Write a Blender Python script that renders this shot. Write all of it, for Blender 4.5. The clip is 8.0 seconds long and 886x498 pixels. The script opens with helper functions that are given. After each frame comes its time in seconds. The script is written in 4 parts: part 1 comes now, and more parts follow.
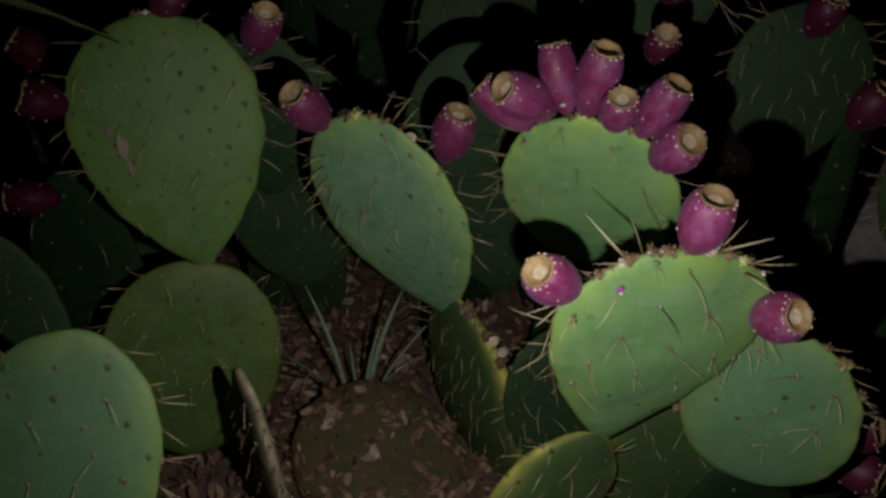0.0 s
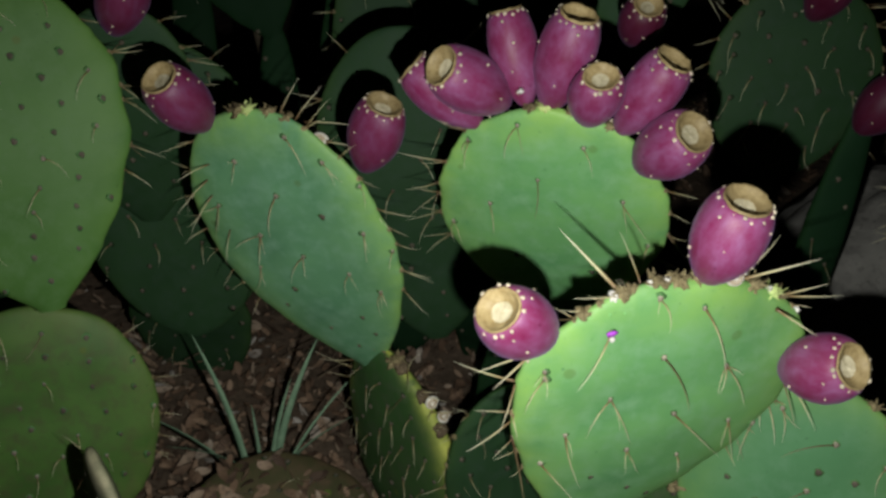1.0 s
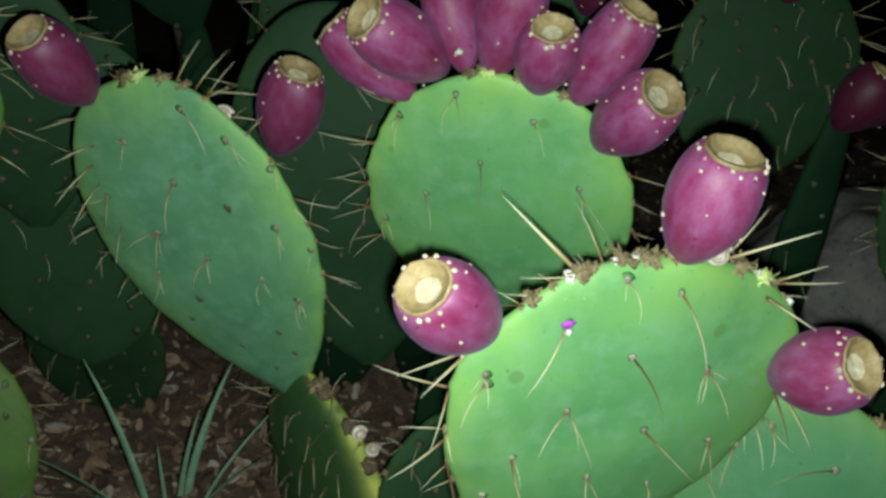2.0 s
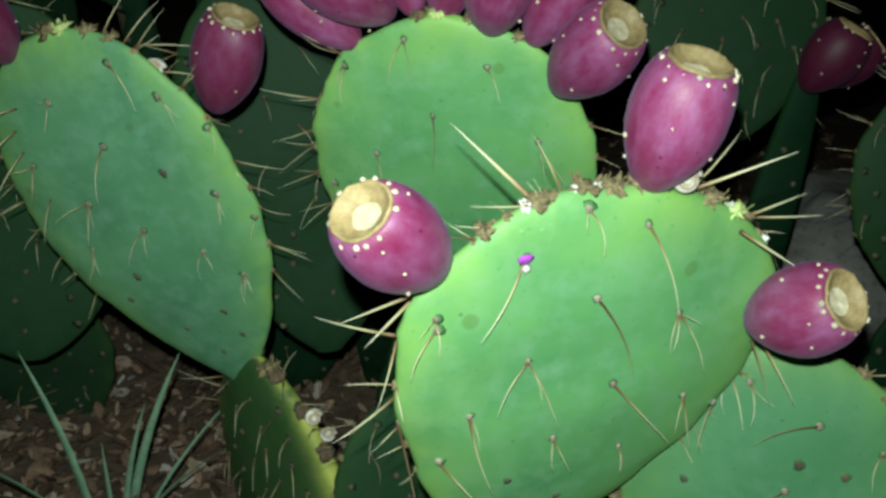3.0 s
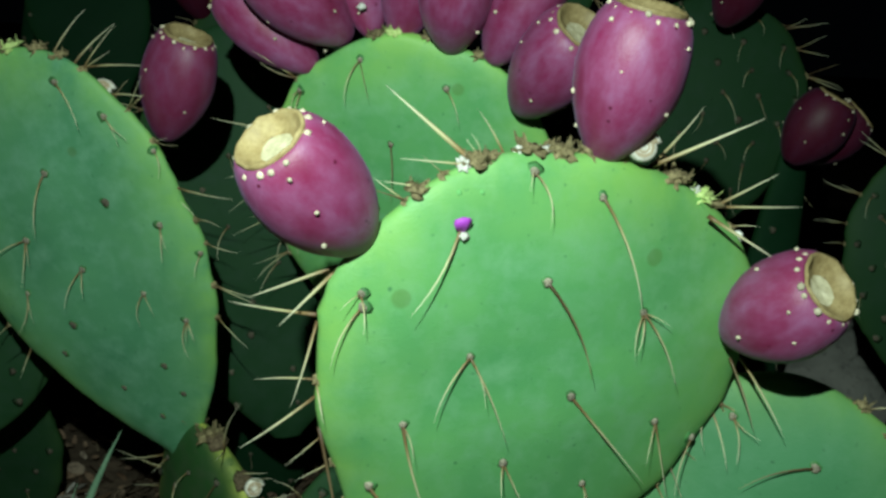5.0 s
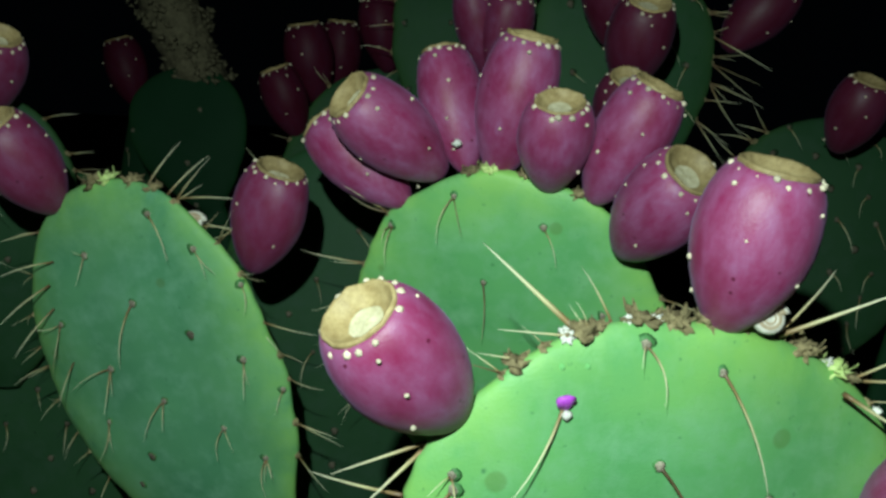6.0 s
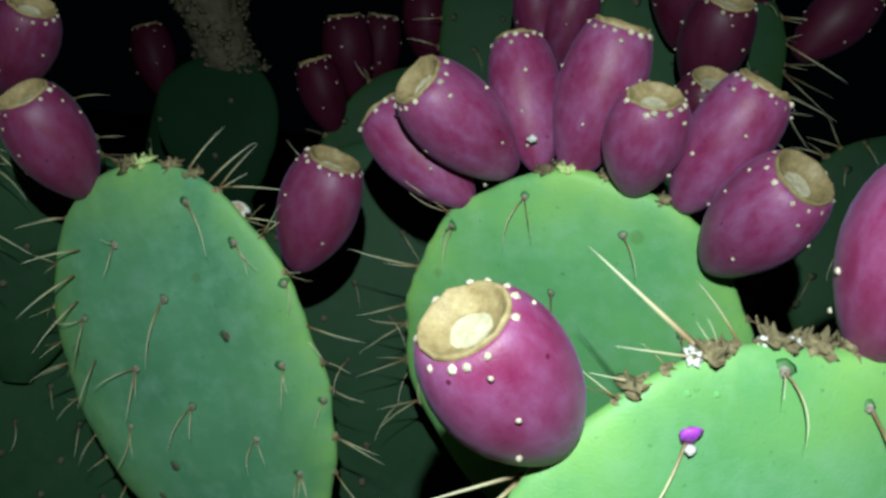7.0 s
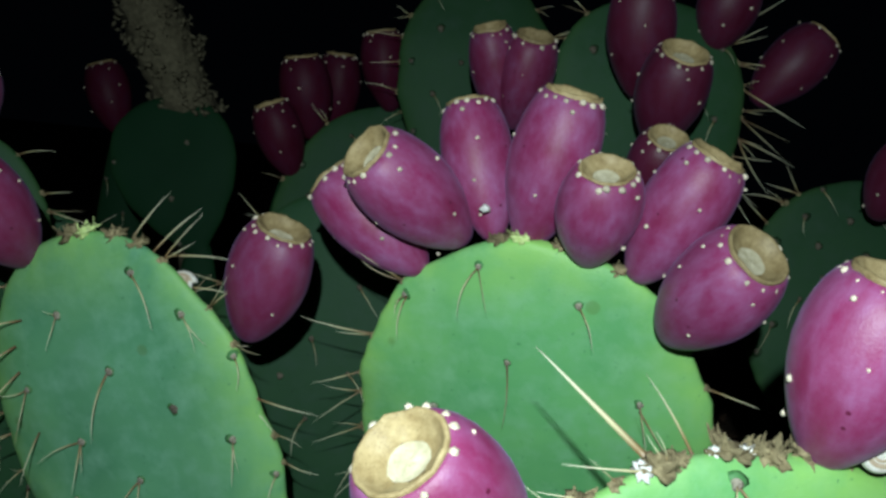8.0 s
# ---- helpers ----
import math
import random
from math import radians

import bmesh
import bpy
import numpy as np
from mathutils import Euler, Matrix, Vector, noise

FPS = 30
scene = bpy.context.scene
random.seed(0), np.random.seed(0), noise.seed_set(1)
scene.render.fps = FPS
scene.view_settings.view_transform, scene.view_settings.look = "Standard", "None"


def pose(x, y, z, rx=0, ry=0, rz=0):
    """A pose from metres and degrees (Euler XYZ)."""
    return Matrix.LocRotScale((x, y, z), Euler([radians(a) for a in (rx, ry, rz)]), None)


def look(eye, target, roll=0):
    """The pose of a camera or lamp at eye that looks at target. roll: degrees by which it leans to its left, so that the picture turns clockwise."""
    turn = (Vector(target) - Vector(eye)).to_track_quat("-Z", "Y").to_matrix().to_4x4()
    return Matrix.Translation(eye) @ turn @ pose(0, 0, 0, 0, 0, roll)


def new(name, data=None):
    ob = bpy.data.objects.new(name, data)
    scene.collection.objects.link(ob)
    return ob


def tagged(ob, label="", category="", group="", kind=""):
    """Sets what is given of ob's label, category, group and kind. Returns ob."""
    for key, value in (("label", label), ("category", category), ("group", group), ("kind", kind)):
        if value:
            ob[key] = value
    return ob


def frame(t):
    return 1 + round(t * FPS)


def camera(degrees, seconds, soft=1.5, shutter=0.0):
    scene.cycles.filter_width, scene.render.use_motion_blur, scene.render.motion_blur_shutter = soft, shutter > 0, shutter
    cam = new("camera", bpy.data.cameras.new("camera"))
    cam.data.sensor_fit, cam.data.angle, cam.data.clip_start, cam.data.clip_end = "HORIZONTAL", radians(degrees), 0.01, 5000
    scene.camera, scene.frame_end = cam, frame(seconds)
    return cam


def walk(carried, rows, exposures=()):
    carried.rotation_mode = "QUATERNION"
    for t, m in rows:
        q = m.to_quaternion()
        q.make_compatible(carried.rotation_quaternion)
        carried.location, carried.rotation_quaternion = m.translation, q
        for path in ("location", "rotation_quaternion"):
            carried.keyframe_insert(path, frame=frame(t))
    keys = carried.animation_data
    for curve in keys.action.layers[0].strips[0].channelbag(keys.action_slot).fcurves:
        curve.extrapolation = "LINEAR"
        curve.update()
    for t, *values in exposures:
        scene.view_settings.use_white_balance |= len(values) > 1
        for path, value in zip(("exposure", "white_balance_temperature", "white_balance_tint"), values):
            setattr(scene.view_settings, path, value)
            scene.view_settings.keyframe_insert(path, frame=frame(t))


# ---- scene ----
cam = camera(53.5, 8.0, soft=3.0)
METRES, EYE, TILT, LEAN, TURN = 0.65, 1.0, -33.0, 0.0, 0.0
ROWS = [
    (0.0, 0.0, 0.0, 0.0, 0.0, 0.0, -0.0),
    (0.5, -0.0006, 0.1581, -0.0082, -2.67, 1.94, 0.11),
    (1.0, 0.0091, 0.3258, -0.0122, -4.59, 2.91, 0.89),
    (1.5, 0.0346, 0.4316, -0.0476, -6.06, 5.3, 0.49),
    (3.0, 0.0775, 0.5508, -0.1215, -9.04, 8.08, 2.56),
    (3.5, 0.101, 0.5805, -0.2018, -9.28, 10.41, 2.35),
    (4.0, 0.1125, 0.6083, -0.2376, -9.94, 13.36, 1.29),
    (5.5, 0.1399, 0.6527, -0.2218, -6.76, 22.63, 0.64),
    (6.0, 0.13, 0.6572, -0.1761, -4.19, 25.26, -1.93),
    (6.5, 0.1088, 0.6903, -0.1578, -5.09, 25.74, -2.34),
    (7.0, 0.0851, 0.722, -0.1566, -5.13, 26.07, -4.3),
    (7.5, 0.0858, 0.7258, -0.1184, -5.88, 26.81, -3.05),
    (8.0, 0.0958, 0.715, -0.1084, -6.44, 26.86, -2.81),
]
EXPOSURES = [(0.0, -1.1, 7000, 36), (0.5, -0.8, 7000, 34), (1.0, -0.15, 6500, 14), (1.5, -0.03, 6200, 5), (3.0, 0.2, 6000, -4), (4.0, 0.15, 6000, -7), (5.5, -0.12, 5900, -17), (6.6, 0.04, 5700, -3), (8.0, 0.10, 5500, 2)]
walk(cam, [(t, pose(0, 0, EYE, TILT, LEAN, TURN) @ pose(METRES * x, METRES * y, METRES * z, 90 + pitch, roll, yaw)) for t, x, y, z, yaw, pitch, roll in ROWS], EXPOSURES)

# ---- light: a dark night and one small hand torch ----
world = bpy.data.worlds.new("night")
scene.world = world
world.use_nodes = True
world.node_tree.nodes["Background"].inputs["Color"].default_value = (0.55, 0.7, 1.0, 1)
world.node_tree.nodes["Background"].inputs["Strength"].default_value = 0.0007
torch_data = bpy.data.lights.new("torch", "SPOT")
torch_data.energy = 13.0
torch_data.color = (0.96, 1.0, 0.92)
torch_data.shadow_soft_size = 0.004
torch_data.spot_size = radians(150)
torch_data.spot_blend = 1.0
torch = new("torch", torch_data)
torch.matrix_world = look((0.042, 0.262, 0.77), (0.075, 0.60, 0.50))


# ---- materials ----
def material(name):
    m = bpy.data.materials.new(name)
    m.use_nodes = True
    tree = m.node_tree
    return m, tree.nodes, tree.links, tree.nodes["Principled BSDF"]


def noise_node(nodes, links, scale, detail=4.0, rough=0.6, coord=None):
    n = nodes.new("ShaderNodeTexNoise")
    n.inputs["Scale"].default_value, n.inputs["Detail"].default_value, n.inputs["Roughness"].default_value = scale, detail, rough
    if coord:
        links.new(coord, n.inputs["Vector"])
    return n


def ramp(nodes, links, source, stops):
    r = nodes.new("ShaderNodeValToRGB")
    els = r.color_ramp.elements
    while len(els) < len(stops):
        els.new(0.5)
    for e, (p, c) in zip(els, stops):
        e.position, e.color = p, (*c, 1)
    links.new(source, r.inputs["Fac"])
    return r.outputs["Color"]


def mix(nodes, links, fac, a, b, mode="MIX"):
    n = nodes.new("ShaderNodeMix")
    n.data_type, n.blend_type = "RGBA", mode
    for value, socket in ((fac, n.inputs[0]), (a, n.inputs[6]), (b, n.inputs[7])):
        if isinstance(value, (int, float)):
            socket.default_value = value
        elif isinstance(value, tuple):
            socket.default_value = (*value, 1)
        else:
            links.new(value, socket)
    return n.outputs[2]


def bump(nodes, links, bsdf, height, strength, distance):
    b = nodes.new("ShaderNodeBump")
    b.inputs["Strength"].default_value, b.inputs["Distance"].default_value = strength, distance
    links.new(height, b.inputs["Height"])
    links.new(b.outputs["Normal"], bsdf.inputs["Normal"])


def grey(nodes, links, source, lo, hi):
    m = nodes.new("ShaderNodeMapRange")
    m.inputs["From Min"].default_value, m.inputs["From Max"].default_value = lo, hi
    links.new(source, m.inputs["Value"])
    return m.outputs["Result"]


def pad_skin(name, deep, fresh, margin, bloom, waxy, spots=0.35, shine=0.35):
    """Waxy cactus skin: two greens, a yellower margin, a grey bloom, small scars."""
    m, nodes, links, bsdf = material(name)
    tc = nodes.new("ShaderNodeTexCoord").outputs["Object"]
    rnd = nodes.new("ShaderNodeObjectInfo").outputs["Random"]
    big = noise_node(nodes, links, 16, 3, 0.55, tc)
    mid = noise_node(nodes, links, 70, 5, 0.65, tc)
    fine = noise_node(nodes, links, 900, 3, 0.6, tc)
    colour = mix(nodes, links, grey(nodes, links, big.outputs["Fac"], 0.3, 0.7), deep, fresh)
    colour = mix(nodes, links, grey(nodes, links, mid.outputs["Fac"], 0.45, 0.75), colour, bloom)
    rim = nodes.new("ShaderNodeAttribute")
    rim.attribute_name = "margin"
    soft_edge = nodes.new("ShaderNodeMath")
    soft_edge.operation = "MULTIPLY"
    links.new(rim.outputs["Fac"], soft_edge.inputs[0])
    links.new(grey(nodes, links, noise_node(nodes, links, 34, 4, 0.6, tc).outputs["Fac"], 0.22, 0.6), soft_edge.inputs[1])
    colour = mix(nodes, links, soft_edge.outputs[0], colour, margin)
    vor = nodes.new("ShaderNodeTexVoronoi")
    vor.inputs["Scale"].default_value = 30
    links.new(tc, vor.inputs["Vector"])
    spot = grey(nodes, links, vor.outputs["Distance"], 0.13, 0.10)
    pick = nodes.new("ShaderNodeMath")
    pick.operation = "MULTIPLY"
    links.new(spot, pick.inputs[0])
    sep = nodes.new("ShaderNodeSeparateColor")
    links.new(vor.outputs["Color"], sep.inputs["Color"])
    links.new(grey(nodes, links, sep.outputs["Red"], 0.80, 0.82), pick.inputs[1])
    scale = nodes.new("ShaderNodeMath")
    scale.operation = "MULTIPLY"
    links.new(pick.outputs[0], scale.inputs[0])
    scale.inputs[1].default_value = spots
    colour = mix(nodes, links, scale.outputs[0], colour, (0.09, 0.14, 0.02))
    tiny = noise_node(nodes, links, 330, 2, 0.5, tc)
    colour = mix(nodes, links, grey(nodes, links, tiny.outputs["Fac"], 0.69, 0.82), colour, tuple(0.6 * c for c in deep))
    hue = nodes.new("ShaderNodeHueSaturation")
    links.new(colour, hue.inputs["Color"])
    val = nodes.new("ShaderNodeMapRange")
    val.inputs["To Min"].default_value, val.inputs["To Max"].default_value = 0.88, 1.1
    links.new(rnd, val.inputs["Value"])
    links.new(val.outputs["Result"], hue.inputs["Value"])
    links.new(hue.outputs["Color"], bsdf.inputs["Base Color"])
    rough = nodes.new("ShaderNodeMapRange")
    rough.inputs["To Min"].default_value, rough.inputs["To Max"].default_value = waxy, waxy + 0.16
    links.new(mid.outputs["Fac"], rough.inputs["Value"])
    links.new(rough.outputs["Result"], bsdf.inputs["Roughness"])
    bsdf.inputs["Specular IOR Level"].default_value = shine
    add = nodes.new("ShaderNodeMath")
    links.new(mid.outputs["Fac"], add.inputs[0])
    links.new(fine.outputs["Fac"], add.inputs[1])
    bump(nodes, links, bsdf, add.outputs[0], 0.25, 0.0008)
    return m


SKIN_FRESH = pad_skin("pad_skin_fresh", (0.098, 0.29, 0.115), (0.168, 0.40, 0.135), (0.27, 0.48, 0.10), (0.19, 0.40, 0.20), 0.44)
SKIN_GREY = pad_skin("pad_skin_glaucous", (0.09, 0.25, 0.135), (0.145, 0.34, 0.17), (0.25, 0.46, 0.10), (0.18, 0.37, 0.235), 0.5)
SKIN_FLAKY = pad_skin("pad_skin_flaky", (0.05, 0.075, 0.04), (0.075, 0.10, 0.055), (0.46, 0.42, 0.27), (0.16, 0.15, 0.10), 0.7, 1.0)
SKIN_MID = pad_skin("pad_skin_dull", (0.065, 0.185, 0.08), (0.08, 0.215, 0.095), (0.17, 0.31, 0.07), (0.10, 0.23, 0.12), 0.5)
# Darkest copy of the pad skin: deep shade painted into greens and gloss.
SKIN_DEEP_SHADE = pad_skin("pad_skin_deep_shade", (0.008, 0.028, 0.011), (0.010, 0.034, 0.014), (0.013, 0.04, 0.013), (0.011, 0.032, 0.015), 0.6, 0.4, 0.08)
SKIN_WORN = pad_skin("pad_skin_worn", (0.045, 0.115, 0.022), (0.085, 0.185, 0.038), (0.13, 0.20, 0.05), (0.075, 0.095, 0.035), 0.5, 1.0)
SKIN_OLIVE = pad_skin("pad_skin_olive", (0.06, 0.16, 0.032), (0.085, 0.205, 0.045), (0.12, 0.25, 0.05), (0.10, 0.21, 0.07), 0.5, 0.7)
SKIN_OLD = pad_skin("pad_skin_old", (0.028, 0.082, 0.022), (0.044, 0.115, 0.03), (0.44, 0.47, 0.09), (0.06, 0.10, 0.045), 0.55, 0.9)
SKIN_DEAD = pad_skin("pad_skin_withered", (0.05, 0.055, 0.02), (0.09, 0.085, 0.035), (0.12, 0.08, 0.04), (0.13, 0.085, 0.05), 0.7, 1.0)
# Shaded copy of the pad skin: the background's shade is in its greens.
SKIN_SHADE = pad_skin("pad_skin_shade", (0.018, 0.05, 0.02), (0.024, 0.062, 0.025), (0.034, 0.075, 0.022), (0.028, 0.06, 0.033), 0.55, 0.6, 0.16)


def fruit_skin(name, deep, bright, bloom, sheen=0.14, shine=0.4):
    m, nodes, links, bsdf = material(name)
    tc = nodes.new("ShaderNodeTexCoord").outputs["Object"]
    long = nodes.new("ShaderNodeMapping")
    long.inputs["Scale"].default_value = (1, 1, 0.6)
    links.new(tc, long.inputs["Vector"])
    big = noise_node(nodes, links, 52, 3, 0.55, long.outputs["Vector"])
    mid = noise_node(nodes, links, 150, 5, 0.68, long.outputs["Vector"])
    fine = noise_node(nodes, links, 1100, 2, 0.5, tc)
    colour = mix(nodes, links, grey(nodes, links, big.outputs["Fac"], 0.32, 0.68), deep, bright)
    both = nodes.new("ShaderNodeMath")
    both.operation = "MULTIPLY"
    links.new(grey(nodes, links, mid.outputs["Fac"], 0.30, 0.72), both.inputs[0])
    links.new(grey(nodes, links, big.outputs["Fac"], 0.25, 0.6), both.inputs[1])
    colour = mix(nodes, links, both.outputs[0], colour, bloom)
    vor = nodes.new("ShaderNodeTexVoronoi")
    vor.inputs["Scale"].default_value = 95
    links.new(tc, vor.inputs["Vector"])
    colour = mix(nodes, links, grey(nodes, links, vor.outputs["Distance"], 0.09, 0.05), colour, tuple(0.55 * c for c in deep))
    links.new(colour, bsdf.inputs["Base Color"])
    bsdf.inputs["Roughness"].default_value = 0.5
    bsdf.inputs["Specular IOR Level"].default_value = shine
    bsdf.inputs["Sheen Weight"].default_value = sheen
    bsdf.inputs["Sheen Roughness"].default_value = 0.4
    bsdf.inputs["Sheen Tint"].default_value = (0.5, 0.45, 0.85, 1)
    add = nodes.new("ShaderNodeMath")
    links.new(mid.outputs["Fac"], add.inputs[0])
    links.new(fine.outputs["Fac"], add.inputs[1])
    bump(nodes, links, bsdf, add.outputs[0], 0.2, 0.0006)
    return m


FRUIT = fruit_skin("fruit_skin", (0.165, 0.011, 0.056), (0.230, 0.024, 0.107), (0.27, 0.105, 0.235), 0.09)
FRUIT_RED = fruit_skin("fruit_skin_crimson", (0.115, 0.008, 0.036), (0.155, 0.015, 0.062), (0.16, 0.05, 0.12), 0.08, 0.35)
# Two darkened copies of the fruit skin, with distance and shade in the colour.
FRUIT_DEEP_SHADE = fruit_skin("fruit_skin_deep_shade", (0.040, 0.003, 0.011), (0.055, 0.005, 0.017), (0.045, 0.010, 0.025), 0.0, 0.1)
FRUIT_SHADE = fruit_skin("fruit_skin_shade", (0.060, 0.004, 0.017), (0.085, 0.008, 0.028), (0.075, 0.018, 0.045), 0.04, 0.3)


def plain(name, a, b, scale, rough=0.7, relief=0.3, depth=0.001, spec=0.3):
    """A dry, mottled surface between two colours."""
    m, nodes, links, bsdf = material(name)
    tc = nodes.new("ShaderNodeTexCoord").outputs["Object"]
    rnd = nodes.new("ShaderNodeObjectInfo").outputs["Random"]
    n = noise_node(nodes, links, scale, 6, 0.65, tc)
    f = noise_node(nodes, links, scale * 6, 3, 0.6, tc)
    colour = ramp(nodes, links, n.outputs["Fac"], [(0.3, a), (0.7, b)])
    colour = mix(nodes, links, grey(nodes, links, f.outputs["Fac"], 0.55, 0.8), colour, tuple(0.5 * v for v in a))
    hue = nodes.new("ShaderNodeHueSaturation")
    links.new(colour, hue.inputs["Color"])
    val = nodes.new("ShaderNodeMapRange")
    val.inputs["To Min"].default_value, val.inputs["To Max"].default_value = 0.75, 1.2
    links.new(rnd, val.inputs["Value"])
    links.new(val.outputs["Result"], hue.inputs["Value"])
    links.new(hue.outputs["Color"], bsdf.inputs["Base Color"])
    bsdf.inputs["Roughness"].default_value = rough
    bsdf.inputs["Specular IOR Level"].default_value = spec
    bump(nodes, links, bsdf, n.outputs["Fac"], relief, depth)
    return m


def spine_material():
    m, nodes, links, bsdf = material("spine_straw")
    gen = nodes.new("ShaderNodeTexCoord").outputs["Generated"]
    sep = nodes.new("ShaderNodeSeparateXYZ")
    links.new(gen, sep.inputs["Vector"])
    rnd = nodes.new("ShaderNodeObjectInfo").outputs["Random"]
    young = ramp(nodes, links, sep.outputs["Z"], [(0.0, (0.10, 0.05, 0.025)), (0.16, (0.26, 0.18, 0.08)), (0.36, (0.52, 0.47, 0.26)), (1.0, (0.74, 0.72, 0.54))])
    old = ramp(nodes, links, sep.outputs["Z"], [(0.0, (0.06, 0.032, 0.016)), (0.6, (0.13, 0.08, 0.04)), (1.0, (0.34, 0.27, 0.13))])
    colour = mix(nodes, links, grey(nodes, links, rnd, 0.82, 1.0), young, old)
    links.new(colour, bsdf.inputs["Base Color"])
    bsdf.inputs["Roughness"].default_value = 0.45
    return m


SPINE = spine_material()
FUZZ = plain("areole_fuzz", (0.11, 0.085, 0.06), (0.42, 0.38, 0.30), 900, 0.95, 0.8, 0.0006)
HALO = plain("areole_ring", (0.05, 0.145, 0.045), (0.085, 0.21, 0.065), 500, 0.6, 0.2, 0.0004)
# Dull copies for pads with shade in their colour; fuzz also on bare areoles.
FUZZ_DULL_SHADE = plain("areole_fuzz_dull_shade", (0.07, 0.06, 0.04), (0.15, 0.13, 0.10), 900, 0.95, 0.8, 0.0006)
HALO_DULL_SHADE = plain("areole_ring_dull_shade", (0.012, 0.03, 0.01), (0.02, 0.045, 0.015), 500, 0.6, 0.2, 0.0004)
TUFT = plain("glochid_tuft", (0.46, 0.38, 0.26), (0.70, 0.63, 0.50), 1500, 0.9, 0.6, 0.0004)
CROWN = plain("fruit_crown", (0.22, 0.155, 0.065), (0.40, 0.31, 0.155), 260, 0.55, 0.4, 0.0006)
# Pale tan navel, lightened further so its highlight sits in the colour.
CUP = plain("fruit_navel", (0.38, 0.33, 0.20), (0.62, 0.56, 0.41), 300, 0.28, 0.25, 0.0004, 0.7)
HUSK = plain("dry_husk", (0.11, 0.085, 0.04), (0.34, 0.28, 0.15), 240, 0.8, 0.6, 0.001)
WOOL = plain("white_wool", (0.62, 0.60, 0.55), (0.82, 0.80, 0.76), 700, 0.95, 0.7, 0.0008)
BUD = plain("green_bud", (0.36, 0.46, 0.14), (0.52, 0.60, 0.26), 300, 0.5, 0.4, 0.0006)
PETAL = plain("violet_petal", (0.40, 0.05, 0.62), (0.56, 0.12, 0.75), 300, 0.5, 0.2, 0.0004)
SCAR = plain("corky_scar", (0.20, 0.20, 0.13), (0.34, 0.32, 0.23), 200, 0.9, 0.6, 0.001)
SHELL = plain("snail_shell_white", (0.52, 0.48, 0.40), (0.80, 0.77, 0.70), 420, 0.4, 0.3, 0.0005, 0.5)
BAND = plain("snail_shell_band", (0.30, 0.22, 0.14), (0.42, 0.33, 0.22), 420, 0.45, 0.3, 0.0005, 0.5)
SOIL = plain("soil", (0.065, 0.047, 0.032), (0.14, 0.10, 0.07), 26, 0.95, 0.9, 0.012)
GRASS = plain("grass_blade", (0.15, 0.26, 0.165), (0.24, 0.37, 0.24), 60, 0.5, 0.2, 0.0006)
STRAP = plain("strap_leaf", (0.045, 0.085, 0.03), (0.075, 0.12, 0.045), 50, 0.5, 0.2, 0.0006)
STONE = plain("grey_stone", (0.20, 0.195, 0.18), (0.32, 0.31, 0.285), 22, 0.9, 0.8, 0.006)
SEED = plain("dry_seed_head", (0.06, 0.052, 0.03), (0.16, 0.14, 0.085), 160, 0.9, 0.8, 0.002)
STALK = plain("dry_stalk", (0.04, 0.032, 0.02), (0.08, 0.065, 0.04), 90, 0.9, 0.5, 0.001)
KNOB = plain("corky_knob", (0.05, 0.036, 0.022), (0.17, 0.125, 0.075), 380, 0.85, 0.7, 0.001)
TWIG = plain("dry_twig", (0.15, 0.10, 0.06), (0.32, 0.25, 0.17), 120, 0.85, 0.5, 0.001)


def litter_material():
    m, nodes, links, bsdf = material("leaf_litter")
    geo = nodes.new("ShaderNodeNewGeometry").outputs["Random Per Island"]
    tc = nodes.new("ShaderNodeTexCoord").outputs["Object"]
    n = noise_node(nodes, links, 160, 5, 0.6, tc)
    colour = ramp(nodes, links, geo, [(0.0, (0.07, 0.042, 0.028)), (0.4, (0.18, 0.11, 0.068)), (0.75, (0.30, 0.20, 0.13)), (0.94, (0.36, 0.28, 0.21)), (1.0, (0.44, 0.41, 0.37))])
    colour = mix(nodes, links, grey(nodes, links, n.outputs["Fac"], 0.5, 0.75), colour, (0.05, 0.03, 0.02))
    links.new(colour, bsdf.inputs["Base Color"])
    bsdf.inputs["Roughness"].default_value = 0.75
    bump(nodes, links, bsdf, n.outputs["Fac"], 0.5, 0.002)
    return m


LITTER = litter_material()
m_drop, _n, _l, _b = material("sap")
_b.inputs["Base Color"].default_value = (0.19, 0.42, 0.15, 1)
_b.inputs["Roughness"].default_value = 0.04
_b.inputs["IOR"].default_value = 1.38


# ---- small tools ----
def mesh_of(name, bm, *mats, smooth=True):
    me = bpy.data.meshes.new(name)
    bm.to_mesh(me)
    bm.free()
    for mat in mats:
        me.materials.append(mat)
    me.polygons.foreach_set("use_smooth", [smooth] * len(me.polygons))
    return me


def piece(name, me, parent, m, label=""):
    """A part on shared mesh data, at the pose m within its parent."""
    ob = new(name, me)
    ob.parent = parent
    ob.matrix_basis = m
    if label:
        ob["label"] = label
    return ob


def part(name, bm, mat, parent, label=""):
    return piece(name, mesh_of(name, bm, mat), parent, Matrix(), label)


def frame_of(origin, axis, side):
    """Pose with z along the axis and x near the side direction."""
    z = Vector(axis).normalized()
    x = Vector(side) - z * z.dot(Vector(side))
    if x.length < 1e-5:
        x = z.orthogonal()
    x.normalize()
    y = z.cross(x)
    return Matrix.Translation(origin) @ Matrix((x, y, z)).transposed().to_4x4()


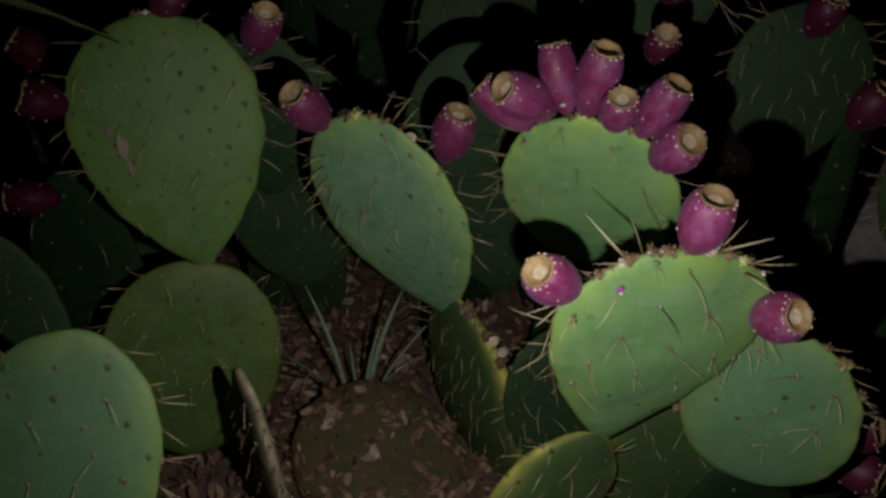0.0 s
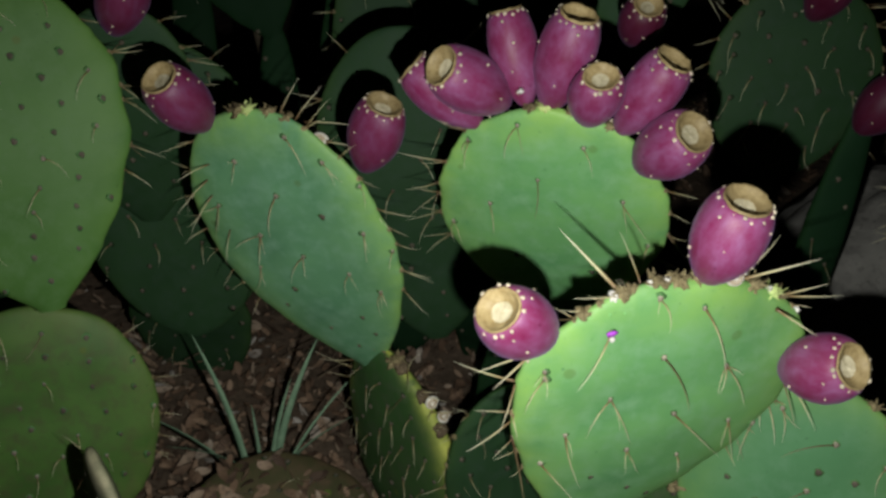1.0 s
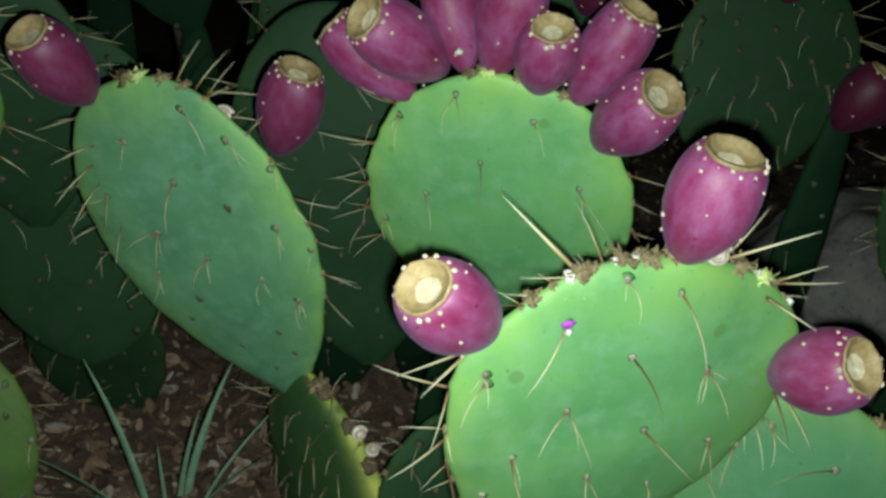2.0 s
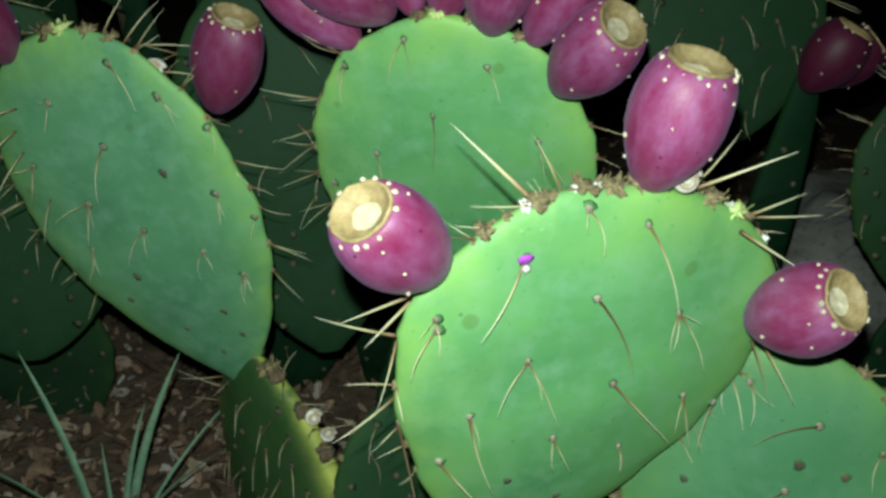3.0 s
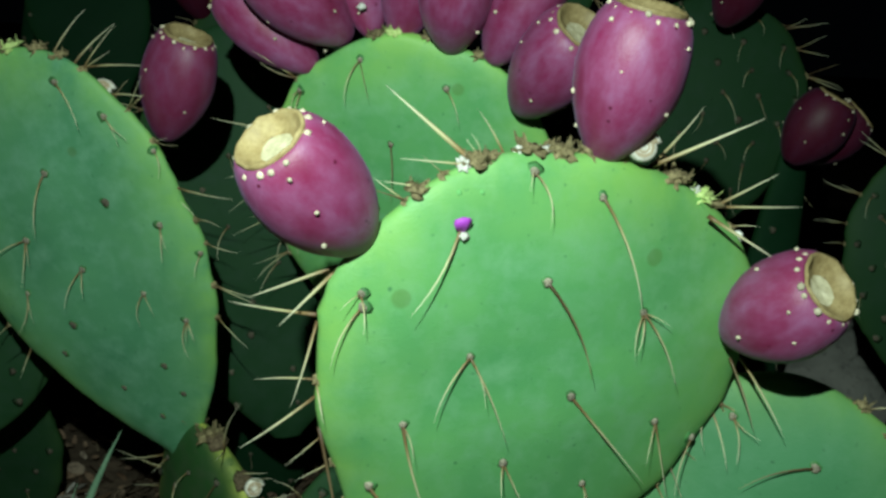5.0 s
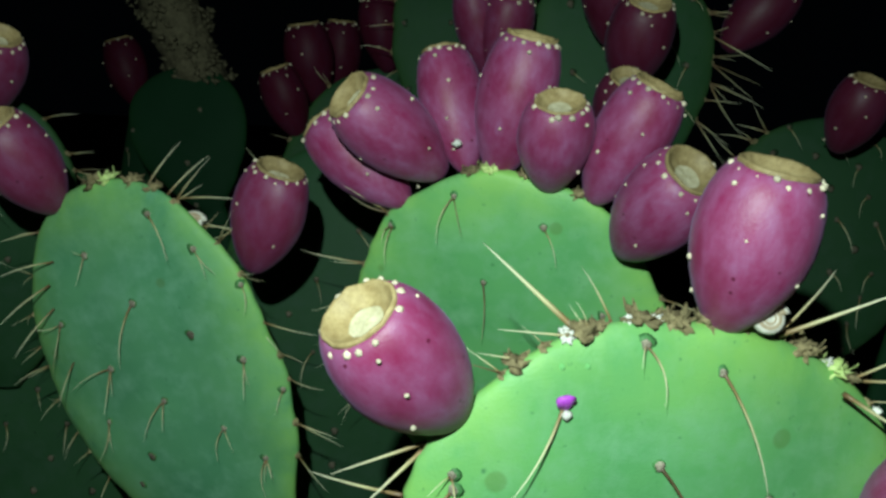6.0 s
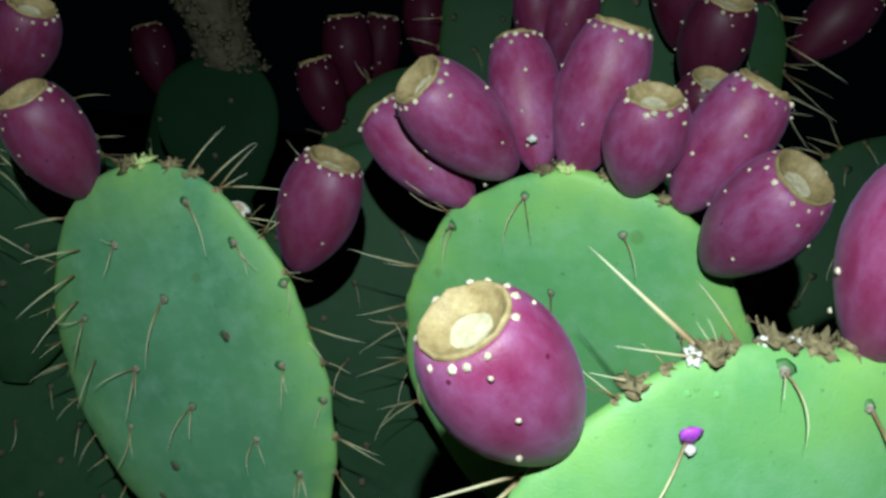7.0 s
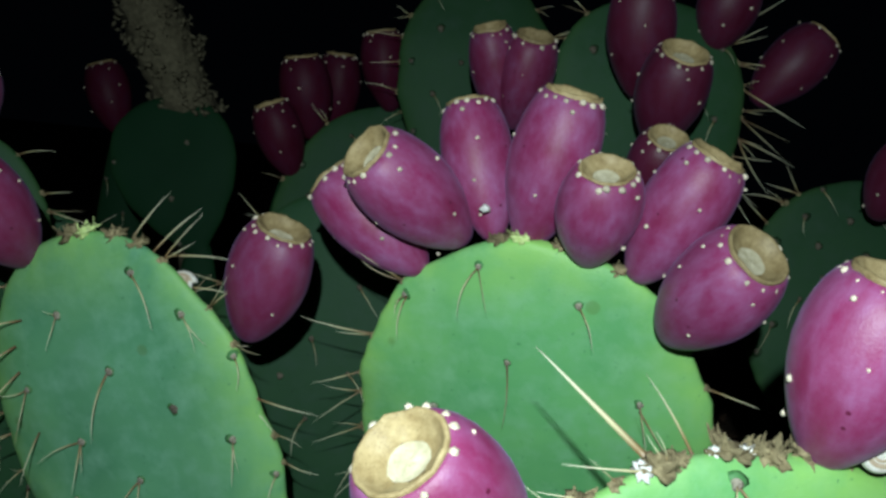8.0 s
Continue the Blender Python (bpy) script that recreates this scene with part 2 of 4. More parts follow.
def rings_to_mesh(bm, rings, close_start=True, close_end=True, mats=None):
    rows = [[bm.verts.new(p) for p in ring] for ring in rings]
    n = len(rows[0])
    for j, (r0, r1) in enumerate(zip(rows, rows[1:])):
        for i in range(n):
            f = bm.faces.new((r0[i], r0[(i + 1) % n], r1[(i + 1) % n], r1[i]))
            if mats:
                f.material_index = mats[j]
    if close_start:
        bm.faces.new(rows[0][::-1])
    if close_end:
        bm.faces.new(rows[-1])
    return rows


def lump(radius, seed, rough=0.25, flat=1.0, sub=2):
    bm = bmesh.new()
    bmesh.ops.create_icosphere(bm, subdivisions=sub, radius=1)
    for v in bm.verts:
        v.co *= 1 + rough * noise.noise(v.co * 2.1 + Vector((seed * 7.3, seed, -seed)))
        v.co = Vector((v.co.x, v.co.y, v.co.z * flat)) * radius
    return bm


def spine_mesh(bend, seed):
    """A tapered needle of length 1 along z, bowed by bend along x."""
    bm = bmesh.new()
    rings = []
    for k in range(8):
        t = k / 7
        r = 1.0 * (1 - 0.9 * t ** 1.3) * (1.25 if k == 0 else 1)
        cx = bend * 4 * t * (1 - t)
        rings.append([(cx + 0.5 * r * 0.042 * math.cos(a), 0.5 * r * 0.042 * math.sin(a), t) for a in (0, 1.2566, 2.5133, 3.7699, 5.0265)])
    rings_to_mesh(bm, rings)
    return mesh_of("spine", bm, SPINE)


SPINE_MESHES = [spine_mesh(b, i) for i, b in enumerate((0.0, 0.05, 0.10, 0.15))]


def areole_mesh(seed, ring, fuzz, rise=1.0):
    bm = bmesh.new()
    profile = [(0.0034, -0.0007), (0.0023, 0.0), (0.0017, 0.0002), (0.0016, 0.0009), (0.0010, 0.0016), (0.0003, 0.0018)]
    rings = []
    for r, h in profile:
        rings.append([(r * math.cos(a) * (1 + 0.2 * math.sin(3 * a + seed)), r * math.sin(a) * 1.15, h * rise if h > 0 else h) for a in (2 * math.pi * i / 14 for i in range(14))])
    rings_to_mesh(bm, rings)
    for f in bm.faces:
        if f.calc_center_median().z > 0.00045 * rise:
            f.material_index = 1
    return mesh_of("areole", bm, ring, fuzz)


AREOLES = [areole_mesh(s, HALO, FUZZ) for s in range(3)]
AREOLES_BARE = [areole_mesh(s, HALO, FUZZ_DULL_SHADE, 0.35) for s in range(3)]
AREOLES_DULL_SHADE = [areole_mesh(s, HALO_DULL_SHADE, FUZZ_DULL_SHADE) for s in range(3)]
TUFTS = [mesh_of("tuft", lump(0.00125, s, 0.5, 0.9, 1), TUFT) for s in range(3)]
SCARS = [mesh_of("scar", lump(0.0042, s + 20, 1.1, 0.8, 2), HUSK, smooth=False) for s in range(4)]


# ---- the kinds of things ----
def place_spine(parent, start, tip, bow, thick=1.0, which=None, under=None):
    start, tip = Vector(start), Vector(tip)
    length = (tip - start).length
    m = frame_of(start, tip - start, bow)
    if which is None:
        which = random.choice((0, 1, 1, 2, 2, 3))
    width = 0.0225 * thick * (0.55 + 0.45 * min(1.0, 0.03 / length))
    k = width / 0.030 * max(1.0, 0.033 / max(length, 0.001)) ** 0.5
    m = m @ Matrix.Diagonal((length * k, length * k, length, 1))
    if under:
        return piece("spine", SPINE_MESHES[which], under, under.matrix_basis.inverted() @ m)
    return piece("spine", SPINE_MESHES[which], parent, m)


class Pad:
    """One flat cactus pad: an egg-shaped, gently bowed cushion on its base, with areoles and spines."""

    def __init__(self, base, tip, width, normal, skin, label, a=0.75, b=0.5, thick=0.017, bow=0.006, seed=0, ragged=1.0, slope=0.0):
        base, tip, n = Vector(base), Vector(tip), Vector(normal)
        self.rng = random.Random(seed * 31 + 5)
        # Old, withered and painted-shade skins get the dull areoles and narrow margin.
        self.dull = skin in (SKIN_SHADE, SKIN_DEEP_SHADE, SKIN_OLD, SKIN_DEAD)
        self.length, self.width, self.a, self.b, self.thick, self.bow, self.seed, self.ragged, self.slope = (tip - base).length, width, a, b, thick, bow, seed, ragged, slope
        z = (tip - base).normalized()
        y = -(n - z * n.dot(z)).normalized()
        x = y.cross(z)
        self.matrix = Matrix.Translation(base) @ Matrix((x, y, z)).transposed().to_4x4()
        bm = bmesh.new()
        rings, count, around = [], 56, 64
        layer = []
        for j in range(count + 1):
            u = (1 - math.cos(math.pi * j / count)) / 2
            u = min(max(u, 0.0006), 0.9994)
            ring = []
            for i in range(around):
                t = 2 * math.pi * i / around
                c, s = math.cos(t), math.sin(t)
                cx = math.copysign(abs(c) ** 0.85, c)
                ring.append(self.point(cx, u, math.copysign(abs(s) ** 0.75, s)))
                layer.append(abs(cx) ** 9 if self.dull else max(abs(cx) ** 4, max(0.0, (u - 0.80) / 0.20) ** 1.6) * 0.85)
            rings.append(ring)
        rings_to_mesh(bm, rings)
        me = mesh_of("pad", bm, skin)
        at = me.attributes.new("margin", "FLOAT", "POINT")
        at.data.foreach_set("value", layer)
        self.ob = tagged(new("cactus_pad", me), label, "cactus pad", "pads of the prickly pear")
        self.ob.matrix_world = self.matrix

    def half(self, u):
        um = self.a / (self.a + self.b)
        w = 0.5 * self.width * (u ** self.a) * ((1 - u) ** self.b) / (um ** self.a * (1 - um) ** self.b)
        w *= 1 + 0.022 * noise.noise(Vector((u * 6, self.seed * 3.1, 0)))
        return math.hypot(w, 0.011 * (1 - u) ** 5)

    def shoulder(self, sx, u):
        um = self.a / (self.a + self.b)
        return ((1 - u) / (1 - um)) ** self.slope if sx < 0 and u > um else 1.0

    def depth(self, u):
        return self.thick * 0.5 * min(1.0, (self.half(u) / (0.5 * self.width)) ** 0.6) * (1.25 - 0.4 * u)

    def point(self, sx, u, sy):
        w, d = self.half(u), self.depth(u)
        side = 1 + 0.03 * noise.noise(Vector((u * 9, sx * 2 + self.seed, 4.0))) + 0.016 * noise.noise(Vector((u * 34, math.copysign(3, sx) + self.seed, 1.0)))
        x = sx * w * side * self.shoulder(sx, u)
        z = u * self.length
        y = sy * d + self.bow * (4 * (u - 0.5) ** 2 - 0.5) + 0.35 * self.bow * sx * sx
        edge = max(abs(sx) ** 4, max(0.0, (u - 0.5) * 2) ** 6) * min(1.0, u * 4)
        turn = math.atan2(x, z - 0.5 * self.length)
        swell = self.ragged * (0.013 * noise.noise(Vector((turn * 2.3, self.seed * 2.7, 7.0))) + 0.012 * (abs(math.sin(turn * 5.5 + self.seed + 0.9 * noise.noise(Vector((turn * 1.7, self.seed, 3.0))))) - 0.64))
        x, z = x * (1 + swell * edge), 0.5 * self.length + (z - 0.5 * self.length) * (1 + swell * edge)
        y += 0.0022 * noise.noise(Vector((x * 22, z * 22, self.seed * 1.7)))
        return Vector((x, y, z))

    def front(self, x, z, back=False):
        """The point of the face over (x, z) and the outward normal."""
        u = min(max(z / self.length, 0.004), 0.996)
        sx = max(-0.97, min(0.97, x / (self.half(u) * self.shoulder(x, u))))
        sy = (1 - (abs(sx) ** (1 / 0.85)) ** 2) ** 0.5
        p = self.point(sx, u, -(sy ** 0.75) if not back else sy ** 0.75)
        return p, Vector((sx ** 3 * 0.9, 1 if back else -1, 0.25 * (u - 0.5)))

    def rim(self, u, side):
        p = self.point(side, u, 0)
        q = self.point(side, min(u + 0.01, 0.999), 0) - self.point(side, max(u - 0.01, 0.001), 0)
        out = Vector((q.z * side, 0, -q.x * side))
        if u > 0.985:
            out = Vector((0, 0, 1))
        return p, out.normalized()

    def areole(self, x, z, tip=None, nub=None):
        """A woolly spot on the face; with a tip, also the spine that droops from it towards there."""
        p, n = self.front(x, z)
        r = self.rng
        if nub is None:
            meshes = AREOLES_DULL_SHADE if self.dull else AREOLES if tip else AREOLES_BARE
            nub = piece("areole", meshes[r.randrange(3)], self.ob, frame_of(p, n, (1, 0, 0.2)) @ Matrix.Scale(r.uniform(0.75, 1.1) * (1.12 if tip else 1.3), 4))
        if tip:
            q, _ = self.front(tip[0], tip[1])
            q = q + Vector((0, -0.010 + r.uniform(-0.003, 0.003), 0))
            dx, dz = q.x - p.x, q.z - p.z
            bow = Vector((math.copysign(abs(dz), dx), -0.006, abs(dx))) * (1 if r.random() < 0.8 else -1)
            place_spine(self.ob, p + n.normalized() * 0.0010, q, bow, r.uniform(0.85, 1.15), r.choice((0, 1, 2, 2, 3)), nub)
        return nub

    def listed(self, rows):
        seen = {}
        for row in rows:
            key = (round(row[0], 2), round(row[1], 2))
            seen[key] = self.areole(row[0], row[1], row[2:] or None, seen.get(key))
            if len(row) > 2 and self.rng.random() < 0.55:
                long = self.rng.uniform(0.010, 0.020)
                self.areole(row[0], row[1], (row[0] + self.rng.uniform(-0.5, 0.5) * long, row[1] - long), seen[key])

    def lattice(self, step=0.029, spines=0.75, droop=1.0):
        """Areoles on a diagonal net, most with a drooping spine."""
        r = self.rng
        row, z = 0, self.length * 0.10
        while z < self.length * 0.95:
            w = self.half(z / self.length)
            x = -w + (step * 0.5 if row % 2 else 0.004) + 0.004
            while x < w - 0.006:
                px, pz = x + r.uniform(-0.003, 0.003), z + r.uniform(-0.003, 0.003)
                tip = None
                if r.random() < spines and z > self.length * 0.2:
                    long = r.uniform(0.014, 0.032)
                    tip = (px + r.uniform(-0.6, 0.6) * long, pz - droop * long * r.uniform(0.6, 1.0))
                self.areole(px, pz, tip)
                x += step
            z += step * 0.62
            row += 1

    def rim_spines(self, lo=0.3, hi=0.98, count=9, sides=(-1, 1), long=(0.02, 0.045), scars=True):
        r = self.rng
        for side in sides:
            for k in range(count):
                u = lo + (hi - lo) * (k + r.uniform(0.2, 0.8)) / count
                p, out = self.rim(u, side)
                knob = None
                if scars:
                    knob = piece("areole_scar", SCARS[r.randrange(4)], self.ob, frame_of(p - out * 0.0006, out, (0, 1, 0)) @ Matrix.Scale(r.uniform(0.35, 0.65), 4))
                for _ in range(r.choice((1, 1, 2, 2))):
                    d = out + Vector((r.uniform(-0.4, 0.4), r.uniform(-0.6, 0.4), r.uniform(-0.8, 0.15)))
                    place_spine(self.ob, p, p + d.normalized() * r.uniform(*long), Vector((r.uniform(-1, 1), -0.5, r.uniform(-0.3, 1))), r.uniform(0.8, 1.15), r.choice((0, 0, 1, 1, 2)), knob)

    def snap(self, p):
        """The rim point nearest to p, for what grows on the rim."""
        spots = [self.point(side, 0.2 + 0.7995 * k / 160, 0) for k in range(161) for side in (-1, 1)]
        return min(spots, key=lambda q: (q - p).length)

    def rooted(self, p):
        """p itself, or the nearest rim point where p lies outside the pad."""
        u = p.z / self.length
        inside = 0 < u < 1 and abs(p.x) < self.half(u) and abs(p.y) < 0.02
        return p if inside else self.snap(p)

    def to_local(self, place):
        return self.matrix.inverted() @ Vector(place)


def fruit_meshes(seed, slim):
    """Body, crown and navel of a barrel-shaped fruit of length 1 and greatest radius 1 (scaled later)."""
    prof = [(0.0, 0.15), (0.015, 0.27), (0.06, 0.40), (0.13, 0.55), (0.22, 0.705), (0.33, 0.85), (0.45, 0.955), (0.57, 1.0), (0.69, 0.985), (0.79, 0.935), (0.87, 0.86), (0.925, 0.775), (0.958, 0.69), (0.966, 0.63), (0.930, 0.58), (0.86, 0.5)]
    crown = [(0.950, 0.635), (0.972, 0.655), (0.986, 0.645), (0.990, 0.615), (0.978, 0.575), (0.955, 0.525), (0.932, 0.46), (0.913, 0.36), (0.904, 0.30)]
    cup = [(0.905, 0.305), (0.900, 0.25), (0.896, 0.16), (0.897, 0.07), (0.900, 0.02)]
    made = []
    for name, rows, around, mat in (("body", prof, 32, None), ("crown", crown, 26, CROWN), ("navel", cup, 20, CUP)):
        bm = bmesh.new()
        rings = []
        for h, r in rows:
            ring = []
            for i in range(around):
                a = 2 * math.pi * i / around
                d = Vector((math.cos(a), math.sin(a), h * 2.2 + seed * 5))
                k = r * (1 + 0.05 * noise.noise(d * 0.9)) * (1 + slim * 0.06 * math.cos(2 * a))
                lift = 0.012 * noise.noise(Vector((math.cos(a) * 1.5, math.sin(a) * 1.5, seed * 2.0))) * max(0, h - 0.5) * 2
                if name == "crown":
                    k *= 1 + 0.05 * noise.noise(Vector((math.cos(a) * 6, math.sin(a) * 6, seed + h * 5)))
                    lift += 0.014 * noise.noise(Vector((math.cos(a) * 4, math.sin(a) * 4, seed + 9.0)))
                ring.append((k * math.cos(a), k * math.sin(a), h + lift))
            rings.append(ring)
        rings_to_mesh(bm, rings, close_start=name == "body", close_end=name != "crown")
        made.append(bm)
    return made


def fruit(base, cap, radius, label, skin=FRUIT, seed=0, twist=0.0, tufts=True):
    base, cap = Vector(base), Vector(cap)
    length = (cap - base).length
    pose_m = frame_of(base, cap - base, (1, 0.2, 0)) @ Matrix.Rotation(twist, 4, "Z")
    rng = random.Random(seed * 17 + 3)
    bms = fruit_meshes(seed, rng.uniform(-1, 1))
    for bm in bms:
        for v in bm.verts:
            v.co = (v.co.x * radius, v.co.y * radius, v.co.z * length)
    body, crown, navel = bms
    ob = tagged(new("prickly_pear_fruit", mesh_of("fruit", body, skin)), label, "cactus fruit", "fruits of the prickly pear")
    ob.matrix_world = pose_m
    crown_ob = part("crown", crown, CROWN, ob, "tan dried crown rim")
    part("navel", navel, CUP, crown_ob, "pale sunken navel, highlight partly in its colour")
    spots = []
    n = 15 if tufts else 11
    for k in range(n):
        spots.append((0.950 + rng.uniform(-0.035, 0.010), 0.71, 2 * math.pi * (k + rng.uniform(-0.25, 0.25)) / n, 1.35))
    for h, r, c, off in ((0.86, 0.88, 3, 0.3), (0.66, 0.99, 3, 0.9), (0.38, 0.925, 3, 0.2), (0.17, 0.66, 1, 1.0)):
        for k in range(c):
            spots.append((h + rng.uniform(-0.05, 0.05), r, off + 2 * math.pi * (k + rng.uniform(-0.2, 0.2)) / c, 0.9))
    for h, r, a, s in spots:
        p = Vector((r * radius * math.cos(a), r * radius * math.sin(a), h * length))
        nrm = Vector((math.cos(a), math.sin(a), 0.9 if h > 0.93 else 0.1))
        piece("glochid_tuft", TUFTS[rng.randrange(3)], ob, frame_of(p, nrm, (0, 0, 1)) @ Matrix.Scale(s * rng.uniform(0.75, 1.15), 4))
    return ob


def snail_shell(place, facing, radius, label):
    """A flat coiled shell: a tube that winds inwards, with a banded outer whorl."""
    bm = bmesh.new()
    rings = []
    turns, steps = 3.2, 64
    for k in range(steps + 1):
        t = k / steps
        a = turns * 2 * math.pi * t
        rr = radius * (0.62 * (1 - t) ** 1.15 + 0.03)
        tube = radius * (0.36 * (1 - t) ** 1.1 + 0.05)
        c = Vector((rr * math.cos(a), rr * math.sin(a), radius * 0.38 * t))
        o = Vector((math.cos(a), math.sin(a), 0))
        rings.append([c + o * tube * math.cos(q) + Vector((0, 0, tube * math.sin(q))) for q in (i * math.pi / 5 for i in range(10))])
    rings_to_mesh(bm, rings)
    for i, f in enumerate(bm.faces):
        f.material_index = 1 if i % 10 in (2, 4) and i < 420 else 0
    ob = tagged(new("snail_shell", mesh_of("snail_shell", bm, SHELL, BAND)), label, "snail shell", "snail shells")
    ob.matrix_world = frame_of(place, facing, (1, 0, 0.3))
    return ob


SPINES_M = [(-0.055, 0.225, -0.069, 0.192), (-0.014, 0.208, 0.012, 0.174), (0, 0.245, 0.026, 0.205), (0.034, 0.2, 0.055, 0.173), (0.034, 0.2, 0.045, 0.198), (-0.038, 0.172, -0.049, 0.146), (-0.038, 0.172, -0.018, 0.143), (0.012, 0.159, 0.059, 0.121), (-0.057, 0.138, -0.033, 0.09), (-0.009, 0.124, 0.005, 0.105), (0.059, 0.149, 0.095, 0.111), (-0.085, 0.191, -0.109, 0.187), (-0.084, 0.186, -0.095, 0.163), (-0.064, 0.104, -0.03, 0.073), (0.034, 0.114, 0.035, 0.102), (-0.023, 0.092), (0.011, 0.076), (0.032, 0.065), (0.086, 0.139, 0.111, 0.114), (-0.03, 0.249, -0.034, 0.244)]
SPINES_C = [(-0.024, 0.239, -0.032, 0.217), (0.025, 0.224, 0.033, 0.208), (-0.009, 0.19, -0.01, 0.157), (-0.049, 0.157, -0.045, 0.127), (0.056, 0.174, 0.061, 0.153), (0.056, 0.171, 0.079, 0.138), (-0.063, 0.218, -0.067, 0.211), (-0.029, 0.095), (0.079, 0.122, 0.079, 0.099), (0.035, 0.082), (-0.061, 0.218, -0.067, 0.218), (-0.081, 0.126, -0.082, 0.108)]
SPINES_L = [(0.037, 0.264, 0.051, 0.237), (0.061, 0.239, 0.074, 0.223), (-0.017, 0.25, -0.017, 0.256), (0.008, 0.216, -0.013, 0.18), (-0.053, 0.212, -0.066, 0.215), (-0.053, 0.212, -0.069, 0.183), (-0.028, 0.178, -0.056, 0.171), (-0.028, 0.178, -0.039, 0.151), (0.039, 0.19), (0.068, 0.169, 0.067, 0.149), (0.003, 0.152, -0.016, 0.131), (0.037, 0.128, 0.031, 0.11), (0.085, 0.145, 0.089, 0.134), (0.057, 0.104, 0.059, 0.094), (-0.047, 0.143, -0.062, 0.119), (0.085, 0.212, 0.098, 0.197), (0.036, 0.129), (0.057, 0.104, 0.052, 0.08), (-0.024, 0.116), (-0.012, 0.063), (0.027, 0.075), (0.005, 0.036), (0.029, 0.051), (-0.043, 0.096)]
SPINES_R = [(0.018, 0.138, -0.016, 0.127), (0.006, 0.097, -0.018, 0.08), (0.043, 0.086, 0.014, 0.081), (0.044, 0.085, 0.023, 0.058), (-0.02, 0.157, -0.008, 0.151), (0.036, 0.109), (-0.026, 0.081), (-0.048, 0.095), (0.011, 0.114), (0.004, 0.056, -0.01, 0.061), (-0.03, 0.16, -0.05, 0.15), (-0.03, 0.16, -0.022, 0.135), (-0.052, 0.138, -0.04, 0.118), (0.052, 0.125, 0.06, 0.10)]

# ---- ground ----
GROUND = 0.14


def ground_height(x, y):
    h = GROUND + 0.018 * noise.noise(Vector((x * 4, y * 4, 0.3))) + 0.007 * noise.noise(Vector((x * 15, y * 15, 2)))
    h += 0.05 * max(0.0, min(1.0, (y - 0.9) / 1.0))
    return h if abs(x) < 8 and abs(y) < 8 else GROUND


bm = bmesh.new()
fine = [-1.2 + 0.04 * i for i in range(86)]
xs = [-60, -20, -7, -3, -1.8] + fine + [2.8, 5, 12, 60]
ys = [-60, -20, -6, -2, -1.3] + [v + 0.2 for v in fine] + [3, 4.5, 9, 25, 60]
grid = [[bm.verts.new((x, y, ground_height(x, y))) for x in xs] for y in ys]
for r0, r1 in zip(grid, grid[1:]):
    for i in range(len(xs) - 1):
        bm.faces.new((r0[i], r0[i + 1], r1[i + 1], r1[i]))
tagged(new("ground", mesh_of("ground", bm, SOIL)), "dark brown soil under the cactus", "ground", kind="structure")



def leaf(bm, rng, at, size):
    """One curled dry leaf."""
    m = Matrix.Translation(at) @ Euler((rng.gauss(0, 0.5), rng.gauss(0, 0.5), rng.uniform(0, 6.3))).to_matrix().to_4x4()
    slim, curl = rng.uniform(0.28, 0.6), rng.uniform(-0.5, 0.6)
    line = []
    for t in (0.0, 0.22, 0.5, 0.78, 1.0):
        w = slim * math.sin(math.pi * (0.08 + 0.86 * t)) ** 0.8
        z = curl * (t - 0.5) ** 2
        line.append([bm.verts.new(m @ (Vector((t - 0.5, s * w * 0.5, z + abs(s) * 0.12 * curl)) * size * 1.6)) for s in (-1, 0, 1)])
    for r0, r1 in zip(line, line[1:]):
        for i in range(2):
            bm.faces.new((r0[i], r0[i + 1], r1[i + 1], r1[i]))


bm = bmesh.new()
rng = random.Random(11)
for k in range(9000):
    x, y = rng.uniform(-1.1, 1.2), rng.uniform(0.35, 2.3)
    if k % 3 == 0:
        x, y = rng.gauss(-0.1, 0.22), rng.gauss(0.95, 0.22)
    size = rng.uniform(0.005, 0.011) if k % 4 else rng.uniform(0.010, 0.019)
    leaf(bm, rng, (x, y, ground_height(x, y) + rng.uniform(0.002, 0.02)), size)
tagged(new("leaf_litter", mesh_of("leaf_litter", bm, LITTER)), "dry brown fallen leaves on the soil", "leaf litter", kind="stuff")

bm = bmesh.new()
for k in range(420):
    x, y = rng.uniform(-0.9, 1.1), rng.uniform(0.6, 2.0)
    length, r = rng.uniform(0.03, 0.13), rng.uniform(0.0005, 0.0013)
    a, e = rng.uniform(0, 6.3), rng.gauss(0, 0.25)
    d = Vector((math.cos(a), math.sin(a), e)) * length
    o = Vector((x, y, ground_height(x, y) + 0.014))
    kink = Vector((rng.gauss(0, 0.004), rng.gauss(0, 0.004), rng.uniform(0, 0.008)))
    rings_to_mesh(bm, [[o + d * t + kink * (1 if t == 0.5 else 0) + Vector((math.cos(q) * r * (1.2 - t * 0.7), math.sin(q) * r, math.sin(q) * r * 0.5)) for q in (0, 2.1, 4.2)] for t in (0.0, 0.5, 1.0)])
tagged(new("dry_twigs", mesh_of("dry_twigs", bm, TWIG)), "thin dry twigs and fallen spines on the soil", "twigs", kind="stuff")

# ---- pads ----
YOUNG = "bright green prickly pear pad with long straw spines"
GLAUCOUS = "grey-green oval prickly pear pad with a yellowish edge"
pad_m = Pad((.158, .634, .356), (.203, .594, .608), .196, (.14, -.97, -.18), SKIN_FRESH, "bright green broad pad bearing three ripe fruits", 1.0, 0.455, 0.018, 0.008, 1, 1.0, 0.05)
